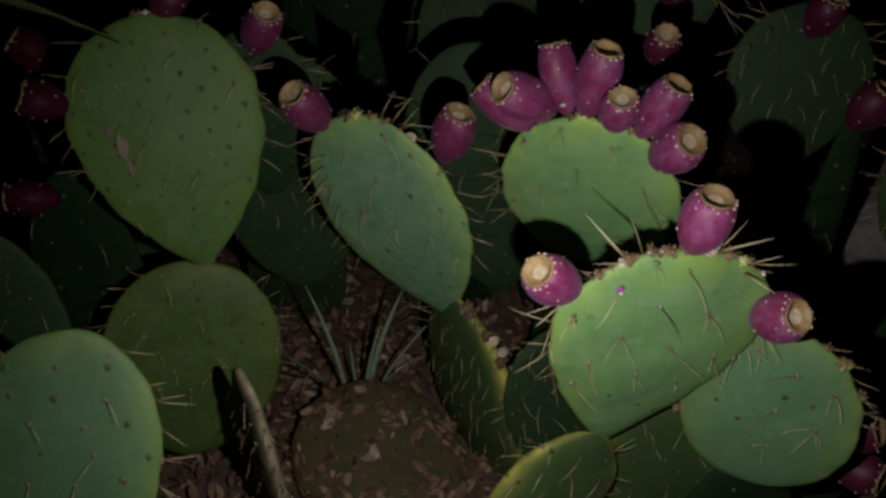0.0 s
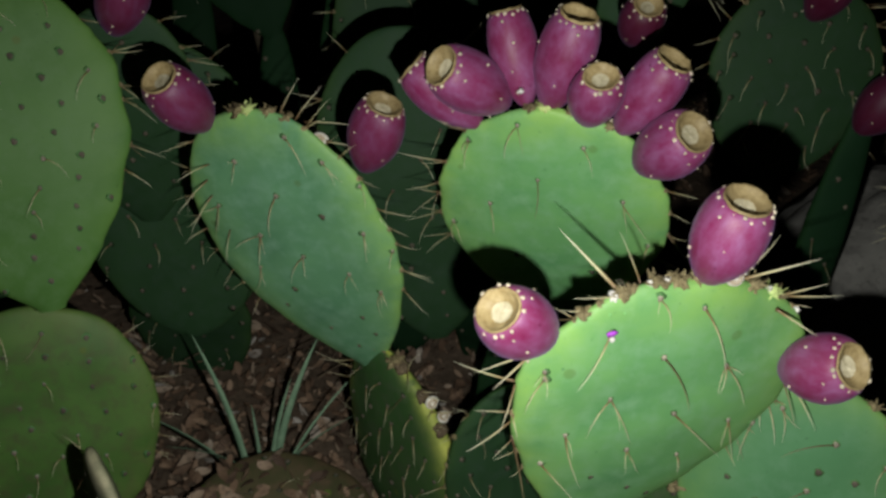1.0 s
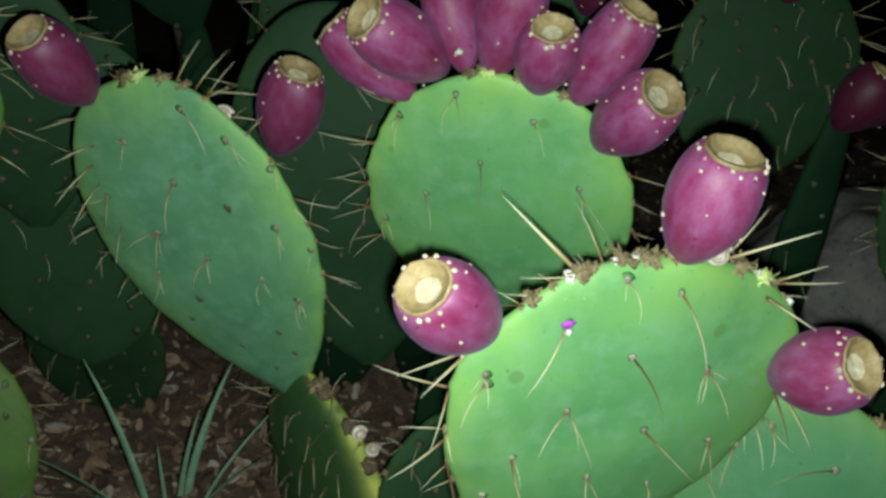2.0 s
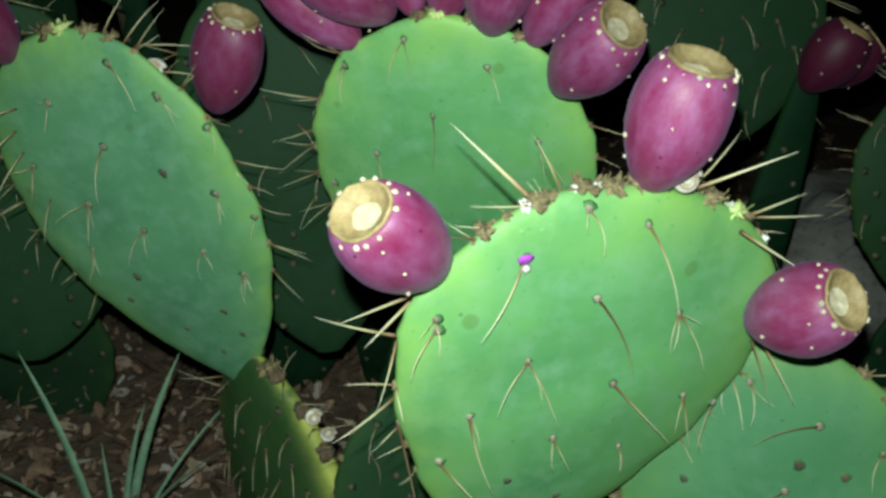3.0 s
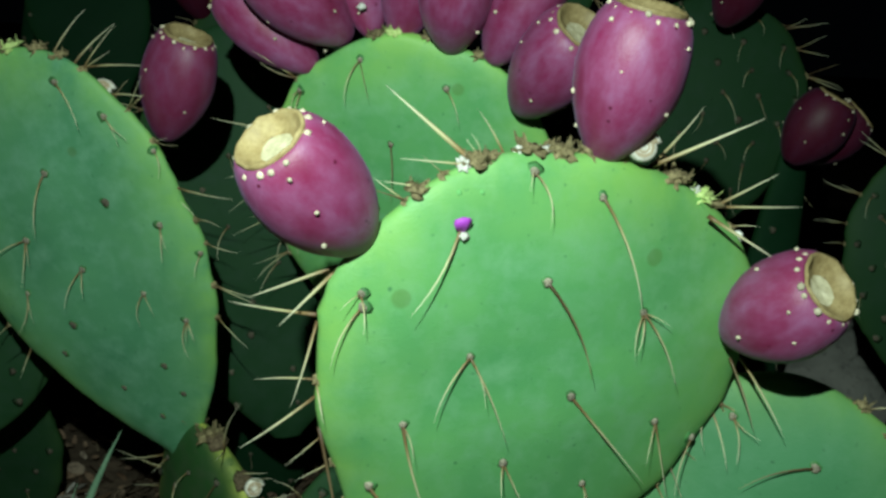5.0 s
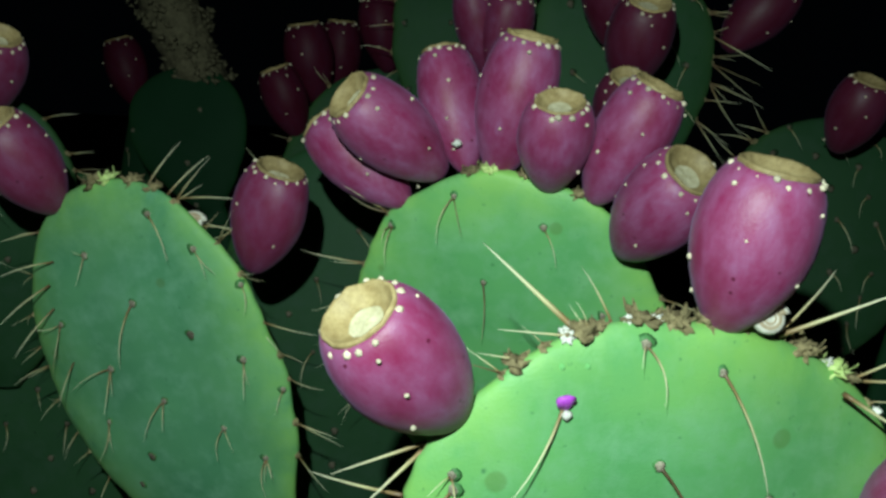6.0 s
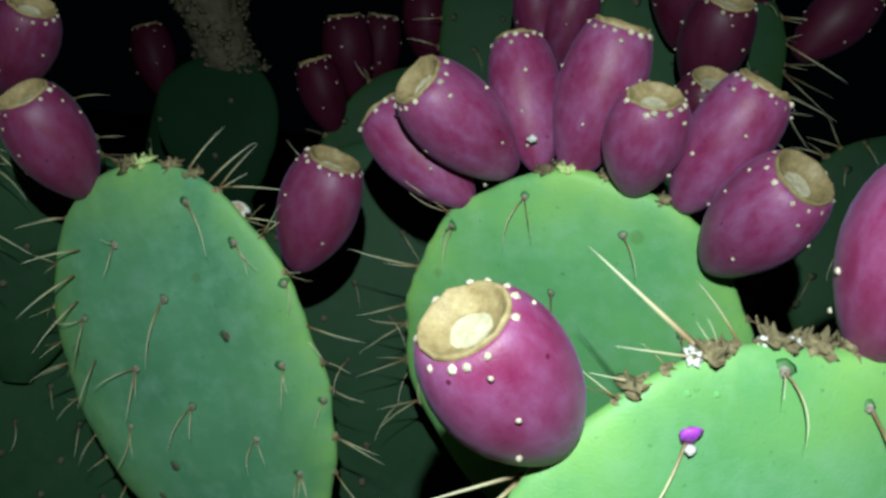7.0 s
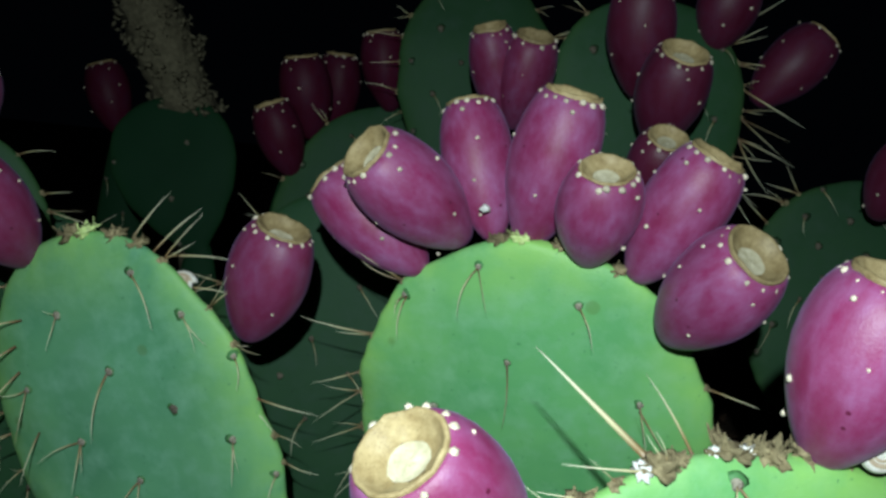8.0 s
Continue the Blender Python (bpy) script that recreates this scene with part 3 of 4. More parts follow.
pad_c = Pad((.176, .849, .418), (.1342, .7594, .6500), .187, (-.28, -.87, -.39), SKIN_FRESH, "bright green round pad crowned by seven fruits", .68, .51, 0.017, 0.006, 2)
pad_l = Pad((.004, .849, .356), (-.101, .822, .626), .177, (-.34, -.91, -.23), SKIN_GREY, "grey-green oval pad with a yellow edge and two fruits", .80, .54, 0.017, 0.005, 3)
pad_r = Pad((.308, .606, .330), (.308, .624, .508), .164, (-.36, -.93, .1), SKIN_MID, "grey-green pad half hidden behind the broad pad", .45, .53, 0.017, 0.005, 4)
pad_ll = Pad((-.267, .82, .446), (-.309, .881, .713), .202, (.25, -.93, .25), SKIN_OLIVE, "large olive green pad with pale scars standing on another pad", .81, .51, 0.018, 0.006, 5)
pad_lc = Pad((-.323, .787, .181), (-.282, .849, .431), .211, (.2, -.95, .2), SKIN_WORN, "dull olive old pad carrying a large pad", .56, .49, 0.022, 0.004, 6)
pad_fl = Pad((-.317, .451, .348), (-.294, .543, .572), .15, (.2, -.9, .35), SKIN_MID, "pale green pad close to the ground leaves", .66, .51, 0.018, 0.004, 7)
pad_br = Pad((.396, .942, .509), (.416, .959, .70), .162, (-.1, -.97, .1), SKIN_SHADE, "round green pad with shade in its colour", .62, .50, 0.017, 0.005, 8)
pad_bl = Pad((.146, 1.086, .632), (.127, 1.107, .845), .133, (0, -1, .1), SKIN_SHADE, "green pad far behind the fruits, shade in its colour", .7, .52, 0.018, 0.005, 9)
pad_b3 = Pad((.05, 1.127, .407), (.065, 1.16, .727), .19, (.1, -1, .1), SKIN_SHADE, "green pad behind a row of fruits, shade in its colour", .74, .56, 0.016, 0.004, 10)
pad_b4 = Pad((.268, .985, .62), (.242, 1.0, .818), .145, (0, -1, .1), SKIN_SHADE, "green pad bearing red fruits, shade in its colour", .86, .48, 0.016, 0.004, 11)
pad_fp = Pad((-.106, 1.206, .57), (-.156, 1.22, .715), .120, (0, -1, .1), SKIN_DEEP_SHADE, "smooth green pad below a dried seed head, shade in its colour", .84, .49, 0.016, 0.003, 12)
pad_rr = Pad((.575, .838, .40), (.545, .849, .60), .14, (-.3, -.95, 0), SKIN_SHADE, "green pad beside a grey stone, shade in its colour", .77, .52, 0.017, 0.004, 13)
pad_d1 = Pad((-.19, .985, .30), (-.20, 1.02, .62), .21, (0, -1, .15), SKIN_SHADE, "green pad behind the oval pad, shade in its colour", .6, .5, 0.018, 0.004, 14)
pad_d2 = Pad((.075, .93, .33), (.03, .96, .655), .19, (-.1, -1, .15), SKIN_SHADE, "green pad between two lit pads, shade in its colour", .7, .5, 0.018, 0.004, 15)
pad_d3 = Pad((-.22, 1.14, .12), (-.235, 1.12, .325), .16, (-.2, -1, .2), SKIN_SHADE, "low green pad above the leaf litter, shade in its colour", .5, .45, 0.022, 0.003, 16)
pad_d4 = Pad((.17, .77, .15), (.125, .76, .40), .15, (.1, -.97, .1), SKIN_SHADE, "low green pad with deep shade in its colour", .6, .5, 0.02, 0.003, 17)
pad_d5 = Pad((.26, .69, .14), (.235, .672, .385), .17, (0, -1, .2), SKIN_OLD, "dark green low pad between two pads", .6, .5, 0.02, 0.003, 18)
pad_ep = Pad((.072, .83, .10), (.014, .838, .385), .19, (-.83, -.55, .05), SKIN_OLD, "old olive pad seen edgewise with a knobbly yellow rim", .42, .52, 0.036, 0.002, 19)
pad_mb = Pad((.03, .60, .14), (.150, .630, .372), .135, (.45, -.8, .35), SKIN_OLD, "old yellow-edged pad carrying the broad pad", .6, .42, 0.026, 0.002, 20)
pad_ed = Pad((-.190, .70, .15), (-.212, .70, .39), .11, (-.86, -.5, .1), SKIN_FLAKY, "old pad seen edgewise with a pale flaking rim", .6, .45, 0.022, 0.002, 21)
pad_dl = Pad((-.48, .99, .16), (-.46, 1.0, .43), .20, (.1, -1, .2), SKIN_SHADE, "bluish green pad with deep shade in its colour", .6, .5, 0.018, 0.003, 22)
pad_dk = Pad((-.50, .74, .22), (-.49, .76, .53), .17, (.2, -1, .2), SKIN_SHADE, "grey-green pad beside the pale pad, shade in its colour", .6, .5, 0.018, 0.003, 23)
pad_up = Pad((-.215, .975, .45), (-.215, .945, .675), .13, (.1, -1, .1), SKIN_SHADE, "green pad bearing two fruits, shade in its colour", .7, .5, 0.016, 0.003, 24)
pad_dead = Pad((.03, .78, .130), (-.19, .83, .185), .20, (-.12, -.45, .95), SKIN_DEAD, "withered brown-green pad lying in the leaf litter", .6, .5, 0.045, 0.004, 25)

bm = bmesh.new()
rng = random.Random(12)
for k in range(330):
    u, sx = rng.uniform(.03, .97), rng.uniform(-1, 1)
    if noise.noise(Vector((u * 4, sx * 2.5, 1))) < -.12:
        continue
    q, n = pad_dead.front(sx * pad_dead.half(u), u * pad_dead.length)
    leaf(bm, rng, pad_dead.matrix @ (q + n * .002), rng.uniform(.006, .018))
tagged(new("fallen_leaves", mesh_of("fallen_leaves", bm, LITTER)), "dry brown leaf scraps on a withered pad", "leaf litter", kind="stuff")
# Added supports, mostly unseen, with deep shade painted into their skin.
SUPPORT = "added support pad with deep shade in its colour"
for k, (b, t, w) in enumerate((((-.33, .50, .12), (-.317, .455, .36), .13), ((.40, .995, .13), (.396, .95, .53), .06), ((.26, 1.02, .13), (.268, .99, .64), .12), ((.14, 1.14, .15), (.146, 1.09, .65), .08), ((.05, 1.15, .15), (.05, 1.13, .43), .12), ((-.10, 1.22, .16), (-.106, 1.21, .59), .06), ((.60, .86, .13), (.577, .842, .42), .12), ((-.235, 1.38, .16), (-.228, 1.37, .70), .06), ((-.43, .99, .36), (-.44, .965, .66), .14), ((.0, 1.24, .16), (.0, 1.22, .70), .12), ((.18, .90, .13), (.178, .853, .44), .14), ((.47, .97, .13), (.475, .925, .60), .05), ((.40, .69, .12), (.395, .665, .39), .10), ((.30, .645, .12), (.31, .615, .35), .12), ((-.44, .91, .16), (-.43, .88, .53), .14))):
    Pad(b, t, w, (0, -1, .05), SKIN_DEEP_SHADE, SUPPORT, .5, .5, 0.02, 0.003, 60 + k).lattice(.055, .3)
pad_m.listed(SPINES_M)
pad_c.listed(SPINES_C)
pad_l.listed(SPINES_L)
pad_r.listed(SPINES_R)
for p, step, share in ((pad_ll, .033, .5), (pad_lc, .038, .35), (pad_fl, .038, .3), (pad_br, .032, .7), (pad_bl, .046, .45), (pad_b3, .046, .45), (pad_b4, .046, .45), (pad_fp, .07, .0), (pad_rr, .03, .6), (pad_d1, .046, .45), (pad_d2, .046, .45), (pad_d3, .036, .3), (pad_d4, .034, .6), (pad_d5, .036, .5), (pad_ep, .034, .8), (pad_mb, .034, .6), (pad_ed, .034, .5), (pad_dl, .04, .4), (pad_dk, .04, .4), (pad_up, .046, .45), (pad_dead, .04, .2)):
    p.lattice(step, share)
pad_m.rim_spines(.35, .97, 6, (1,), (.012, .03))
pad_m.rim_spines(.3, .62, 4, (-1,), (.012, .028))
pad_m.rim_spines(.8, .985, 4, (-1,), (.010, .022))
pad_c.rim_spines(.35, .93, 6, (-1,), (.020, .042))
pad_c.rim_spines(.35, .93, 5, (1,), (.016, .036))
pad_l.rim_spines(.3, .95, 9, (-1,), (.014, .032))
pad_l.rim_spines(.3, .95, 8, (1,), (.018, .038))
pad_r.rim_spines(.5, .97, 6, (1,), (.012, .026))
for p in (pad_ll, pad_br, pad_fl, pad_b4, pad_rr, pad_d1, pad_d2, pad_up):
    p.rim_spines(.35, .97, 7, (-1, 1), (.016, .034))
pad_b4.rim_spines(.3, .9, 6, (1,), (.03, .055))
pad_br.rim_spines(.3, .95, 5, (1,), (.025, .045))
for p in (pad_lc, pad_bl, pad_b3, pad_ep, pad_mb, pad_ed, pad_d4):
    p.rim_spines(.4, .97, 6, (-1, 1), (.014, .03))

# ---- fruits ----
RIPE = "ripe magenta prickly pear fruit with pale tufts"
FRUITS = [
    ((.110, .595, .568), (.0725, .5635, .6145), .0210, "ripe magenta fruit leaning out from the broad pad's edge"),
    ((.202, .602, .604), (.211, .587, .668), .0222, "tall ripe magenta fruit standing on the broad pad"),
    ((.270, .612, .5295), (.289, .567, .567), .0213, "ripe magenta fruit jutting from the broad pad's edge"),
    ((.091, .790, .626), (.035, .802, .672), .0200, "ripe red fruit leaning behind a plumper one"),
    ((.110, .788, .645), (.053, .755, .687), .0225, RIPE + ", leaning out"),
    ((.121, .775, .646), (.102, .794, .716), .0180, "slim ripe magenta fruit standing upright"),
    ((.135, .774, .644), (.147, .756, .724), .0212, "tall ripe magenta fruit in the middle of the row"),
    ((.163, .758, .642), (.159, .725, .690), .0188, "short ripe magenta fruit with a broad crown"),
    ((.183, .752, .636), (.209, .729, .701), .0202, RIPE + ", leaning aside"),
    ((.200, .748, .612), (.219, .697, .662), .0225, "plump ripe magenta fruit low on the round pad"),
    ((-.001, .815, .578), (.017, .794, .645), .0215, "ripe crimson fruit standing on the oval pad's edge"),
    ((-.122, .842, .604), (-.149, .806, .660), .0222, "ripe crimson fruit leaning from the oval pad's top"),
    ((-.209, .925, .655), (-.181, .890, .714), .0215, "ripe crimson fruit behind the oval pad"),
]
for i, (b, c, r, text) in enumerate(FRUITS):
    fruit(Vector(b).lerp(Vector(c), .05), c, r * .985, text, FRUIT_RED if "crimson" in text else FRUIT, i + 1, i * 0.7)
SHADED = "red fruit with shade painted into its skin"
PAIRED = "crimson fruit pressed against another behind the row"
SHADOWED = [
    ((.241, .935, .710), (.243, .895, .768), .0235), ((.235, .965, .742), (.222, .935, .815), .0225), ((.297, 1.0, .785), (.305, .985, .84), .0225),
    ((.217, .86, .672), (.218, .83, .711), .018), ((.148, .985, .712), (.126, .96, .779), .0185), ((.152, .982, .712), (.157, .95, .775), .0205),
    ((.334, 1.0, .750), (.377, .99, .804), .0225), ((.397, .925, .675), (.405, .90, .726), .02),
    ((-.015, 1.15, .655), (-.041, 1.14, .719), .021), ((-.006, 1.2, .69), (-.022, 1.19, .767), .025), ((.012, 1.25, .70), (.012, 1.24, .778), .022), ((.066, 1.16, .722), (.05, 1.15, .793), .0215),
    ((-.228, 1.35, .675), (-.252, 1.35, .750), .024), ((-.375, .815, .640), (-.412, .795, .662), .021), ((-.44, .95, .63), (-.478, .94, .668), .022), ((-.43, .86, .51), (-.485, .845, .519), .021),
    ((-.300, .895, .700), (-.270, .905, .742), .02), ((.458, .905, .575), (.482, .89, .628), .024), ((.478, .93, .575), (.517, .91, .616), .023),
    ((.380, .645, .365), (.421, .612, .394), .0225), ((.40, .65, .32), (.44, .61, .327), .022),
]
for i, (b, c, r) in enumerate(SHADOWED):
    fruit(b, c, r, PAIRED if i in (4, 5) else SHADED, FRUIT_DEEP_SHADE if b[1] > 1.05 or b[0] < -.35 else FRUIT_RED if i in (4, 5) else FRUIT_SHADE, i + 40, i * 1.1, tufts=False)

# ---- small things on the pads ----
place = pad_m.to_local
FLAKES = []
for mat in (HUSK, WOOL, BUD):
    bm = bmesh.new()
    rows = []
    for t, w, y in ((0, .22, 0), (.4, .30, .10), (.85, .18, .26), (1.25, .03, .5)):
        rows.append([bm.verts.new(v) for v in ((-w, y, t), (0, y - .12, t), (w, y, t), (0, y + .02, t - .02))])
    for r0, r1 in zip(rows, rows[1:]):
        for i in range(4):
            bm.faces.new((r0[i], r0[(i + 1) % 4], r1[(i + 1) % 4], r1[i]))
    FLAKES.append(mesh_of("husk_flake", bm, mat, smooth=False))


def husk_ring(pad, spot, size, count, kind=0, seed=0):
    """A dry bud or fruit scar: a ring of pointed scales round a low cushion."""
    r = random.Random(seed)
    c = pad.snap(pad.to_local(spot))
    part("scar_cushion", lump(size * (.6 if kind == 1 else .85), seed + 2, 1.3, .9 if kind == 1 else .55, 3), FLAKES[kind].materials[0], pad.ob, "dry scar").matrix_basis = Matrix.Translation(c)
    for k in range(0 if kind == 1 else count):
        a = 2 * math.pi * k / count + r.uniform(-.3, .3)
        d = Vector((math.cos(a), math.sin(a) * .8, 0))
        m = frame_of(c + d * size * r.uniform(.3, 1.0), d * r.uniform(.5, 2.2) + Vector((r.uniform(-.6, .6), r.uniform(-.4, .4), 1)), Vector((-d.y, d.x, r.uniform(-.6, .6))))
        piece("husk_scale", FLAKES[kind], pad.ob, m @ Matrix.Diagonal((size * r.uniform(.5, 1.2), size * r.uniform(.6, 1.1), size * r.uniform(.35, .95), 1)))


for n, (pad, spot, size, count, kind) in enumerate(((pad_m, (.150, .588, .604), .0048, 7, 0), (pad_m, (.144, .586, .604), .0040, 4, 1), (pad_m, (.173, .590, .609), .0050, 8, 0), (pad_m, (.182, .589, .610), .0052, 8, 0), (pad_m, (.190, .591, .610), .0045, 7, 0), (pad_m, (.180, .586, .612), .0030, 4, 1), (pad_m, (.168, .588, .608), .0026, 4, 1), (pad_m, (.196, .588, .610), .0026, 3, 1), (pad_m, (.246, .598, .590), .0028, 4, 1), (pad_m, (.158, .588, .606), .0030, 5, 0), (pad_m, (.214, .594, .609), .0034, 6, 0), (pad_m, (.238, .600, .603), .0052, 6, 0), (pad_m, (.248, .599, .587), .0050, 6, 2), (pad_m, (.254, .600, .584), .0042, 6, 0), (pad_m, (.272, .608, .574), .0030, 4, 1), (pad_m, (.126, .592, .597), .0040, 6, 0), (pad_m, (.200, .592, .609), .0045, 6, 0),
        (pad_l, (-.100, .816, .626), .0070, 9, 0), (pad_l, (-.090, .815, .627), .0060, 8, 2), (pad_l, (-.095, .813, .630), .0030, 4, 1), (pad_l, (-.072, .814, .623), .0050, 7, 0), (pad_l, (-.060, .815, .617), .0042, 6, 0), (pad_ll, (-.300, .876, .712), .0050, 6, 1), (pad_ll, (-.318, .880, .710), .0050, 7, 0), (pad_r, (.352, .601, .478), .0055, 8, 2), (pad_r, (.350, .602, .480), .0065, 8, 0), (pad_r, (.335, .606, .491), .0042, 6, 0), (pad_r, (.244, .640, .40), .0060, 8, 0), (pad_r, (.372, .590, .455), .0055, 7, 0),
        (pad_c, (.117, .760, .655), .0045, 7, 0), (pad_c, (.130, .757, .656), .0045, 7, 2), (pad_c, (.150, .756, .652), .0042, 7, 0), (pad_c, (.178, .757, .640), .0042, 6, 0), (pad_c, (.196, .757, .622), .0040, 6, 0))):
    husk_ring(pad, spot, size * (1.15 if pad is pad_m else 1.05), count, kind, n + 1)
for start, tip, thick in (((.150, .592, .604), (.1166, .6237, .6303), 1.9), ((.163, .600, .606), (.157, .635, .622), 1.0), ((.222, .600, .608), (.261, .585, .631), 1.7), ((.086, .592, .543), (.0506, .617, .540), 1.3), ((.099, .590, .562), (.0773, .586, .540), 1.9), ((.099, .591, .563), (.066, .590, .550), 1.6), ((.087, .590, .541), (.078, .582, .509), 1.2), ((.086, .597, .508), (.057, .590, .489), 1.3), ((.086, .594, .515), (.089, .584, .502), 1.4), ((.089, .598, .492), (.100, .590, .441), 1.2), ((.150, .590, .604), (.120, .585, .606), 1.1), ((.128, .592, .598), (.112, .59, .600), 1.1), ((.262, .604, .590), (.281, .59, .607), 1.4), ((.262, .604, .590), (.30, .60, .592), 1.2), ((.250, .600, .586), (.277, .590, .571), 1.8), ((.225, .60, .609), (.25, .61, .634), 1.2), ((.280, .612, .520), (.300, .60, .487), 1.3), ((.275, .612, .520), (.285, .60, .49), 1.2)):
    root = pad_m.rooted(place(start))
    place_spine(pad_m.ob, root, root + place(tip) - place(start), (0, -1, 0.3), thick, 0 if thick > 1.35 else 1)
for start, tip, thick in (((-.045, .815, .621), (-.0055, .80, .624), 1.1), ((-.032, .812, .606), (-.005, .80, .606), 1.2), ((-.064, .816, .626), (-.047, .825, .654), 1.0), ((-.052, .816, .622), (-.030, .825, .647), 1.1), ((-.018, .822, .570), (.012, .80, .545), 1.4), ((-.012, .822, .560), (.020, .79, .540), 1.5), ((-.030, .815, .600), (-.018, .80, .616), 1.2), ((-.125, .838, .575), (-.150, .82, .567), 1.2), ((-.128, .84, .56), (-.153, .825, .535), 1.2), ((-.126, .842, .545), (-.145, .83, .515), 1.1), ((-.115, .846, .51), (-.118, .83, .485), 1.1)):
    root = pad_l.rooted(pad_l.to_local(start))
    place_spine(pad_l.ob, root, root + pad_l.to_local(tip) - pad_l.to_local(start), (0, -.4, 1), thick, 1)
bm = bmesh.new()
rings_to_mesh(bm, [[(r * math.cos(a) * 1.3, r * math.sin(a) * 0.45 + 0.2 * h, h) for a in (i * 1.2566 for i in range(5))] for r, h in ((.0012, 0), (.0026, .002), (.0031, .0045), (.0024, .0062), (.0009, .0066))])
q, n = pad_m.front(*[pad_m.to_local((.144, .588, .580))[k] for k in (0, 2)])
part("petal_tip", bm, PETAL, pad_m.ob, "violet petal remnant").matrix_basis = frame_of(q + Vector((0, -.001, .0005)), (-.35, -.55, .75), (1, 0, .3))
part("wool", lump(.0021, 3, .5, .8, 2), WOOL, pad_m.ob, "white woolly tuft").matrix_basis = Matrix.Translation(q + Vector((.0008, -.0018, -.0012)))
for spot, size in (((.143, .587, .594), .0015), ((.152, .588, .5945), .0013)):
    loc = pad_m.to_local(spot)
    q, n = pad_m.front(loc.x, loc.z)
    part("sap_drop", lump(size * .8, 2, .25, .35, 3), m_drop, pad_m.ob, "clear sap drop").matrix_basis = frame_of(q, n, (1, 0, 0))
part("wool", lump(.0022, 5, .9, .9, 2), WOOL, pad_c.ob, "white woolly tuft").matrix_basis = Matrix.Translation(pad_c.to_local((.1125, .7635, .665)))

for x, z, a, b in ((-.052, .150, .006, .012), (-.048, .128, .004, .009), (-.060, .168, .004, .006)):
    q, n = pad_ll.front(x, z)
    part("scar", lump(1, 7 + z * 90, .7, .12, 3), SCAR, pad_ll.ob, "pale corky scar").matrix_basis = frame_of(q, n, (1, 0, 0)) @ Matrix.Diagonal((a, b, .004, 1))
for k, u in enumerate((.97, .90, .80, .70, .58, .46)):
    q, out = pad_ep.rim(u, 1)
    part("knob", lump(.0066, k + 40, .5, .55, 3), KNOB, pad_ep.ob, "dark brown corky knob").matrix_basis = frame_of(q + out * .001, out, (0, 1, 0))
for k, spot in enumerate(((.006, .846, .372), (.016, .840, .378), (.028, .825, .376), (.0, .842, .366))):
    husk_ring(pad_ep, spot, .0075, 9, 0, 70 + k)
pad_ep.rim_spines(.72, .985, 5, (1, -1), (.022, .05), False)
snail_shell((.2165, .594, .6135), (-.2, -1, .25), .0072, "white snail shell on the broad pad's rim")
snail_shell((-.034, .806, .608), (-.1, -.9, .45), .0080, "pale snail shell on the oval pad's rim")
snail_shell((.058, .785, .364), (.2, -1, .3), .0068, "white snail shell on the old pad's rim")
snail_shell((.068, .776, .3545), (.1, -.5, .85), .0066, "white snail shell lying on the old pad's rim")

# ---- grass, seed head, stone ----
grass = tagged(new("grass_tuft", None), "small tuft of blue-green grass in leaf litter", "grass tuft")
grass.matrix_world = Matrix.Translation((-.118, .90, .178))
for dx, dy, h, lean_x, lean_y, w in ((-.012, 0, .20, -.045, .01, .008), (-.018, -.006, .14, -.10, -.03, .007), (-.006, .006, .10, -.075, -.06, .0055), (.014, 0, .19, .055, .02, .009), (.010, -.006, .15, .03, .0, .006), (.018, .005, .10, .085, -.02, .005), (.0, .008, .07, -.01, .03, .005), (.02, -.004, .13, .10, .05, .004)):
    bm = bmesh.new()
    rows = []
    for k in range(9):
        t = k / 8
        c = Vector((dx + lean_x * t ** 1.6, dy + lean_y * t ** 1.6, h * t * (1 - 0.12 * t) - 0.03 * (1 - t)))
        ww = w * (1 - t ** 2.2) * (0.75 + 0.5 * t) * 0.5 + 0.0002
        rows.append([bm.verts.new(c + Vector((s * ww, -abs(s) * ww * 0.5, 0))) for s in (-1, 0, 1)] + [bm.verts.new(c + Vector((0, 0.0007, 0)))])
    for r0, r1 in zip(rows, rows[1:]):
        for i, j in ((0, 1), (1, 2), (2, 3), (3, 0)):
            bm.faces.new((r0[i], r0[j], r1[j], r1[i]))
    part("grass_blade", bm, GRASS, grass)

strap = tagged(new("strap_leaf", None), "long dull green strap leaf arching over a pad", "leaf")
strap.matrix_world = Matrix.Translation((-.64, .80, .14))
bm = bmesh.new()
rows = []
for k in range(25):
    t = k / 24
    c = Vector((.10 * t + .225 * t ** 4, .02 * t + .010 * t ** 3, 1.30 * t * (1 - .56 * t ** 1.55) - .01))
    ww = .013 * (1 - t ** 3) * (.7 + .4 * t) + .0004
    rows.append([bm.verts.new(c + Vector((s * ww * .6, -abs(s) * .003, s * ww * t))) for s in (-1, 0, 1)] + [bm.verts.new(c + Vector((0, .0012, 0)))])
for r0, r1 in zip(rows, rows[1:]):
    for i, j in ((0, 1), (1, 2), (2, 3), (3, 0)):
        bm.faces.new((r0[i], r0[j], r1[j], r1[i]))
part("blade", bm, STRAP, strap)

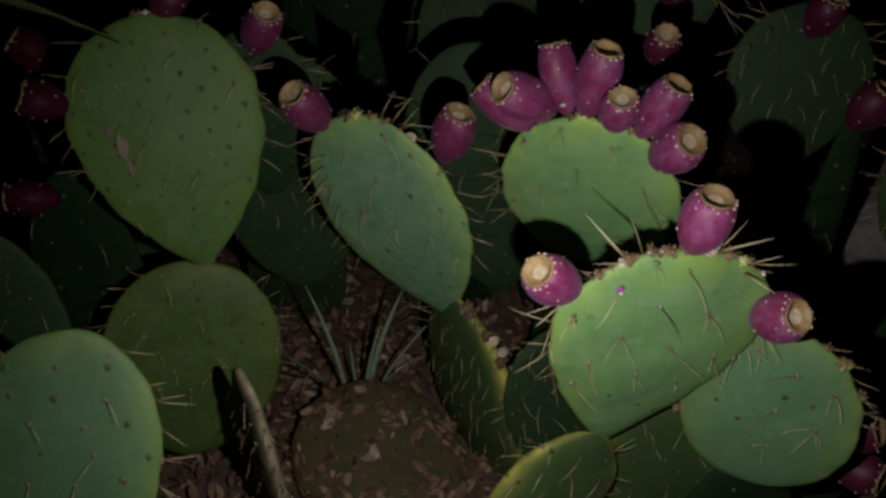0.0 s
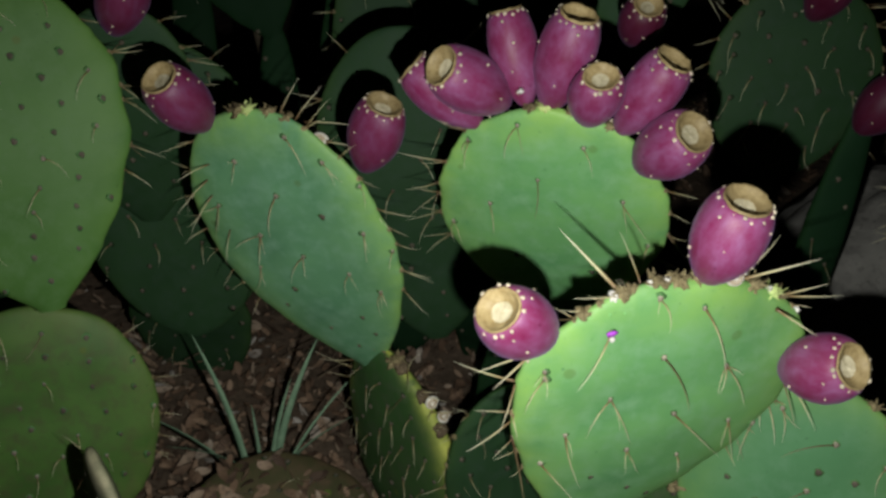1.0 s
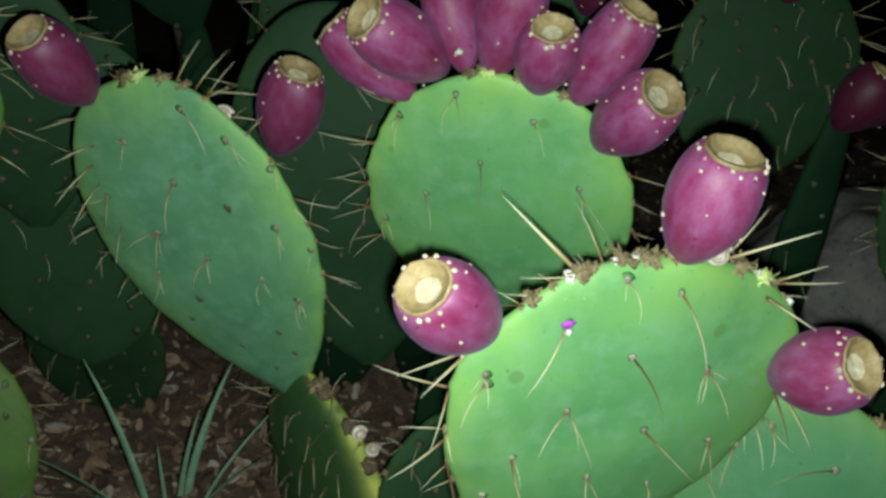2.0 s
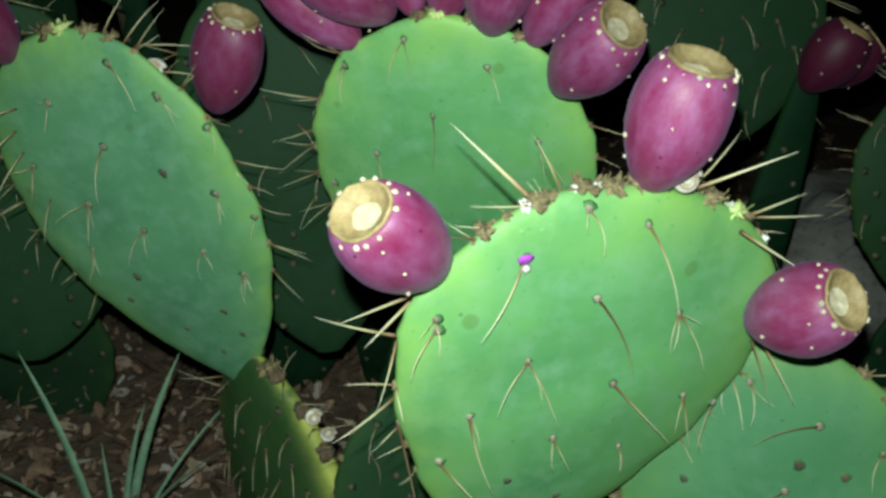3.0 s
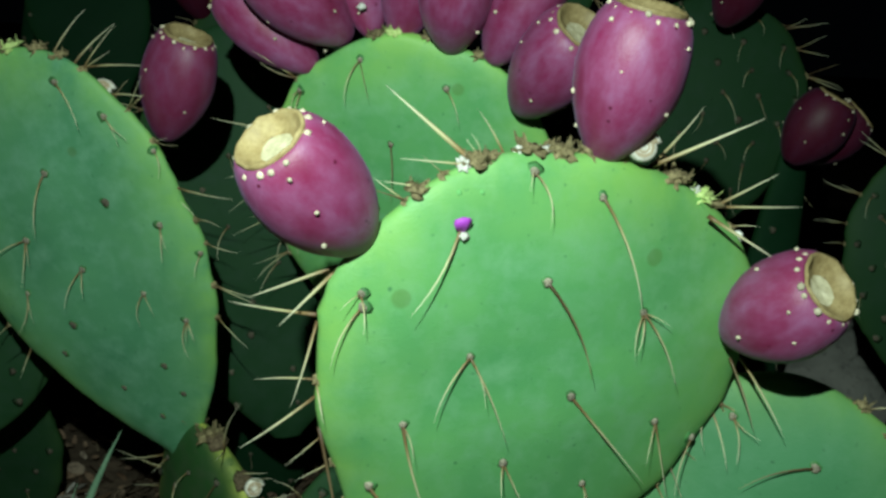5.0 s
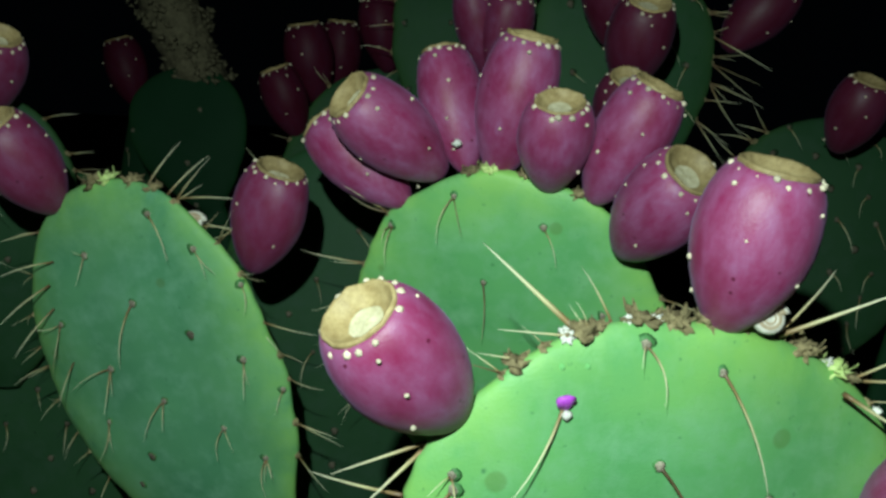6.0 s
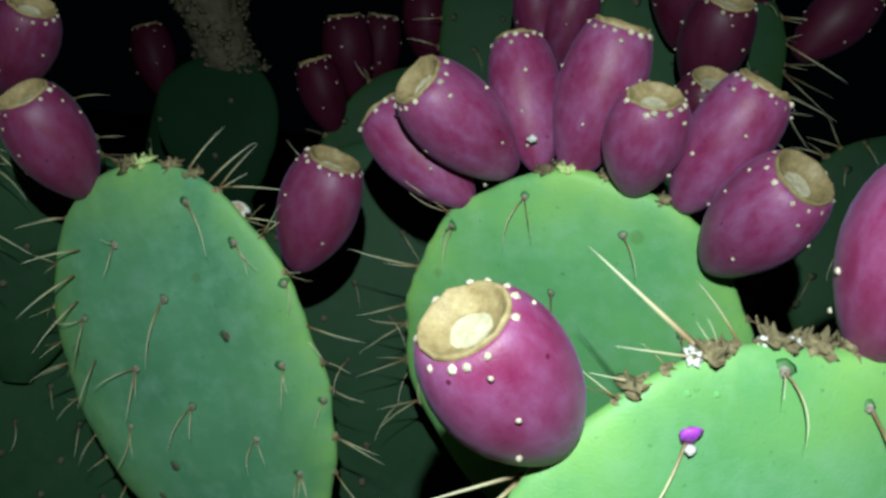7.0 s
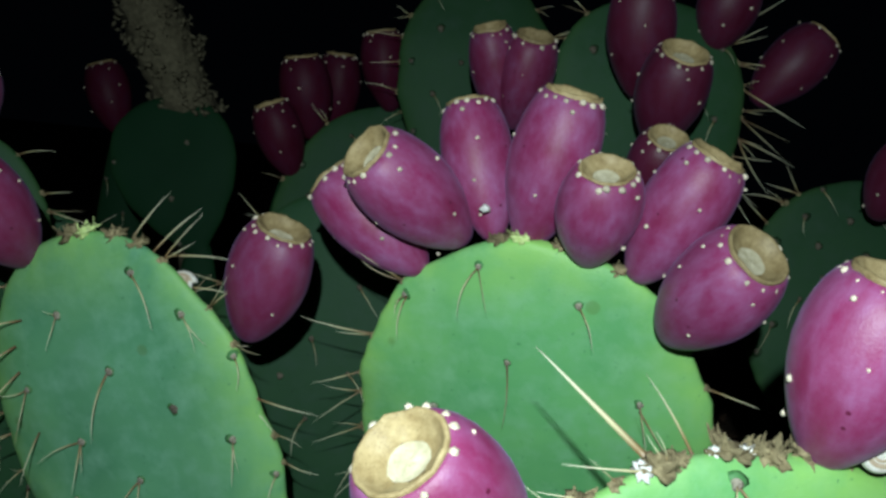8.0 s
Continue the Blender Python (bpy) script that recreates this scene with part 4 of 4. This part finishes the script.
stalk = tagged(new("dried_seed_head", None), "dried brown lumpy seed head behind a pad", "seed head")
stalk.matrix_world = Matrix.Translation((-.10, 1.27, GROUND + .05))
bm = bmesh.new()
rings_to_mesh(bm, [[Vector((-.095 * t ** 1.8 + .006 * math.cos(q), .006 * math.sin(q), .75 * t - .04)) for q in (i * math.pi / 4 for i in range(8))] for t in (0, .25, .5, .75, 1)])
part("stalk", bm, STALK, stalk)
bm = bmesh.new()
rings = []
for k in range(28):
    t = .70 + .36 * k / 27
    wide = (.030 - .03 * max(0.0, t - .84)) * (1 if 0 < k < 27 else .3)
    ring = []
    for i in range(20):
        a = i * math.pi / 10
        r = wide * (1 + .35 * noise.noise(Vector((math.cos(a) * 2.2, math.sin(a) * 2.2, t * 55))))
        ring.append(Vector((-.027 - .34 * (t - .70) + r * math.cos(a), -.03 + r * math.sin(a), .75 * t - .02)))
    rings.append(ring)
rings_to_mesh(bm, rings)
part("core", bm, SEED, stalk)
bm = bmesh.new()
rng = random.Random(4)
for k in range(1900):
    t = rng.uniform(.71, 1.06)
    a = rng.uniform(0, 6.3)
    reach = (.035 - .03 * max(0.0, t - .84)) * rng.uniform(.45, 1.03) * (1 + .2 * math.sin(t * 60 + 3 * math.cos(a)))
    c = Vector((-.027 - .34 * (t - .70) + reach * math.cos(a), -.03 + reach * math.sin(a), .75 * t - .02))
    s = rng.uniform(.0026, .0060)
    d = Euler((rng.uniform(0, 6), rng.uniform(0, 6), rng.uniform(0, 6))).to_matrix()
    top = [bm.verts.new(c + d @ Vector(v) * s) for v in ((.7, 0, 0), (0, .35, .2), (-.7, 0, 0), (0, -.35, .1), (.1, .15, 1.5), (0, 0, -.6))]
    for i in range(4):
        bm.faces.new((top[i], top[(i + 1) % 4], top[4]))
        bm.faces.new((top[(i + 1) % 4], top[i], top[5]))
tagged(part("seed_husk", bm, SEED, stalk), kind="stuff")

bm = bmesh.new()
bmesh.ops.create_icosphere(bm, subdivisions=5, radius=1)
for v in bm.verts:
    d = v.co.copy()
    k = 1 + .18 * noise.noise(d * 1.3 + Vector((3, 1, 2))) + .05 * noise.noise(d * 5) + .02 * noise.noise(d * 14)
    v.co = Vector((d.x * .26 * k, d.y * .16 * k, max(-.5, min(d.z, .82)) * .20 * k))
rock = tagged(new("stone", mesh_of("stone", bm, STONE)), "rough grey stone behind the pads", "stone")
rock.matrix_world = pose(.82, 1.20, GROUND + .075, 0, 0, 12)
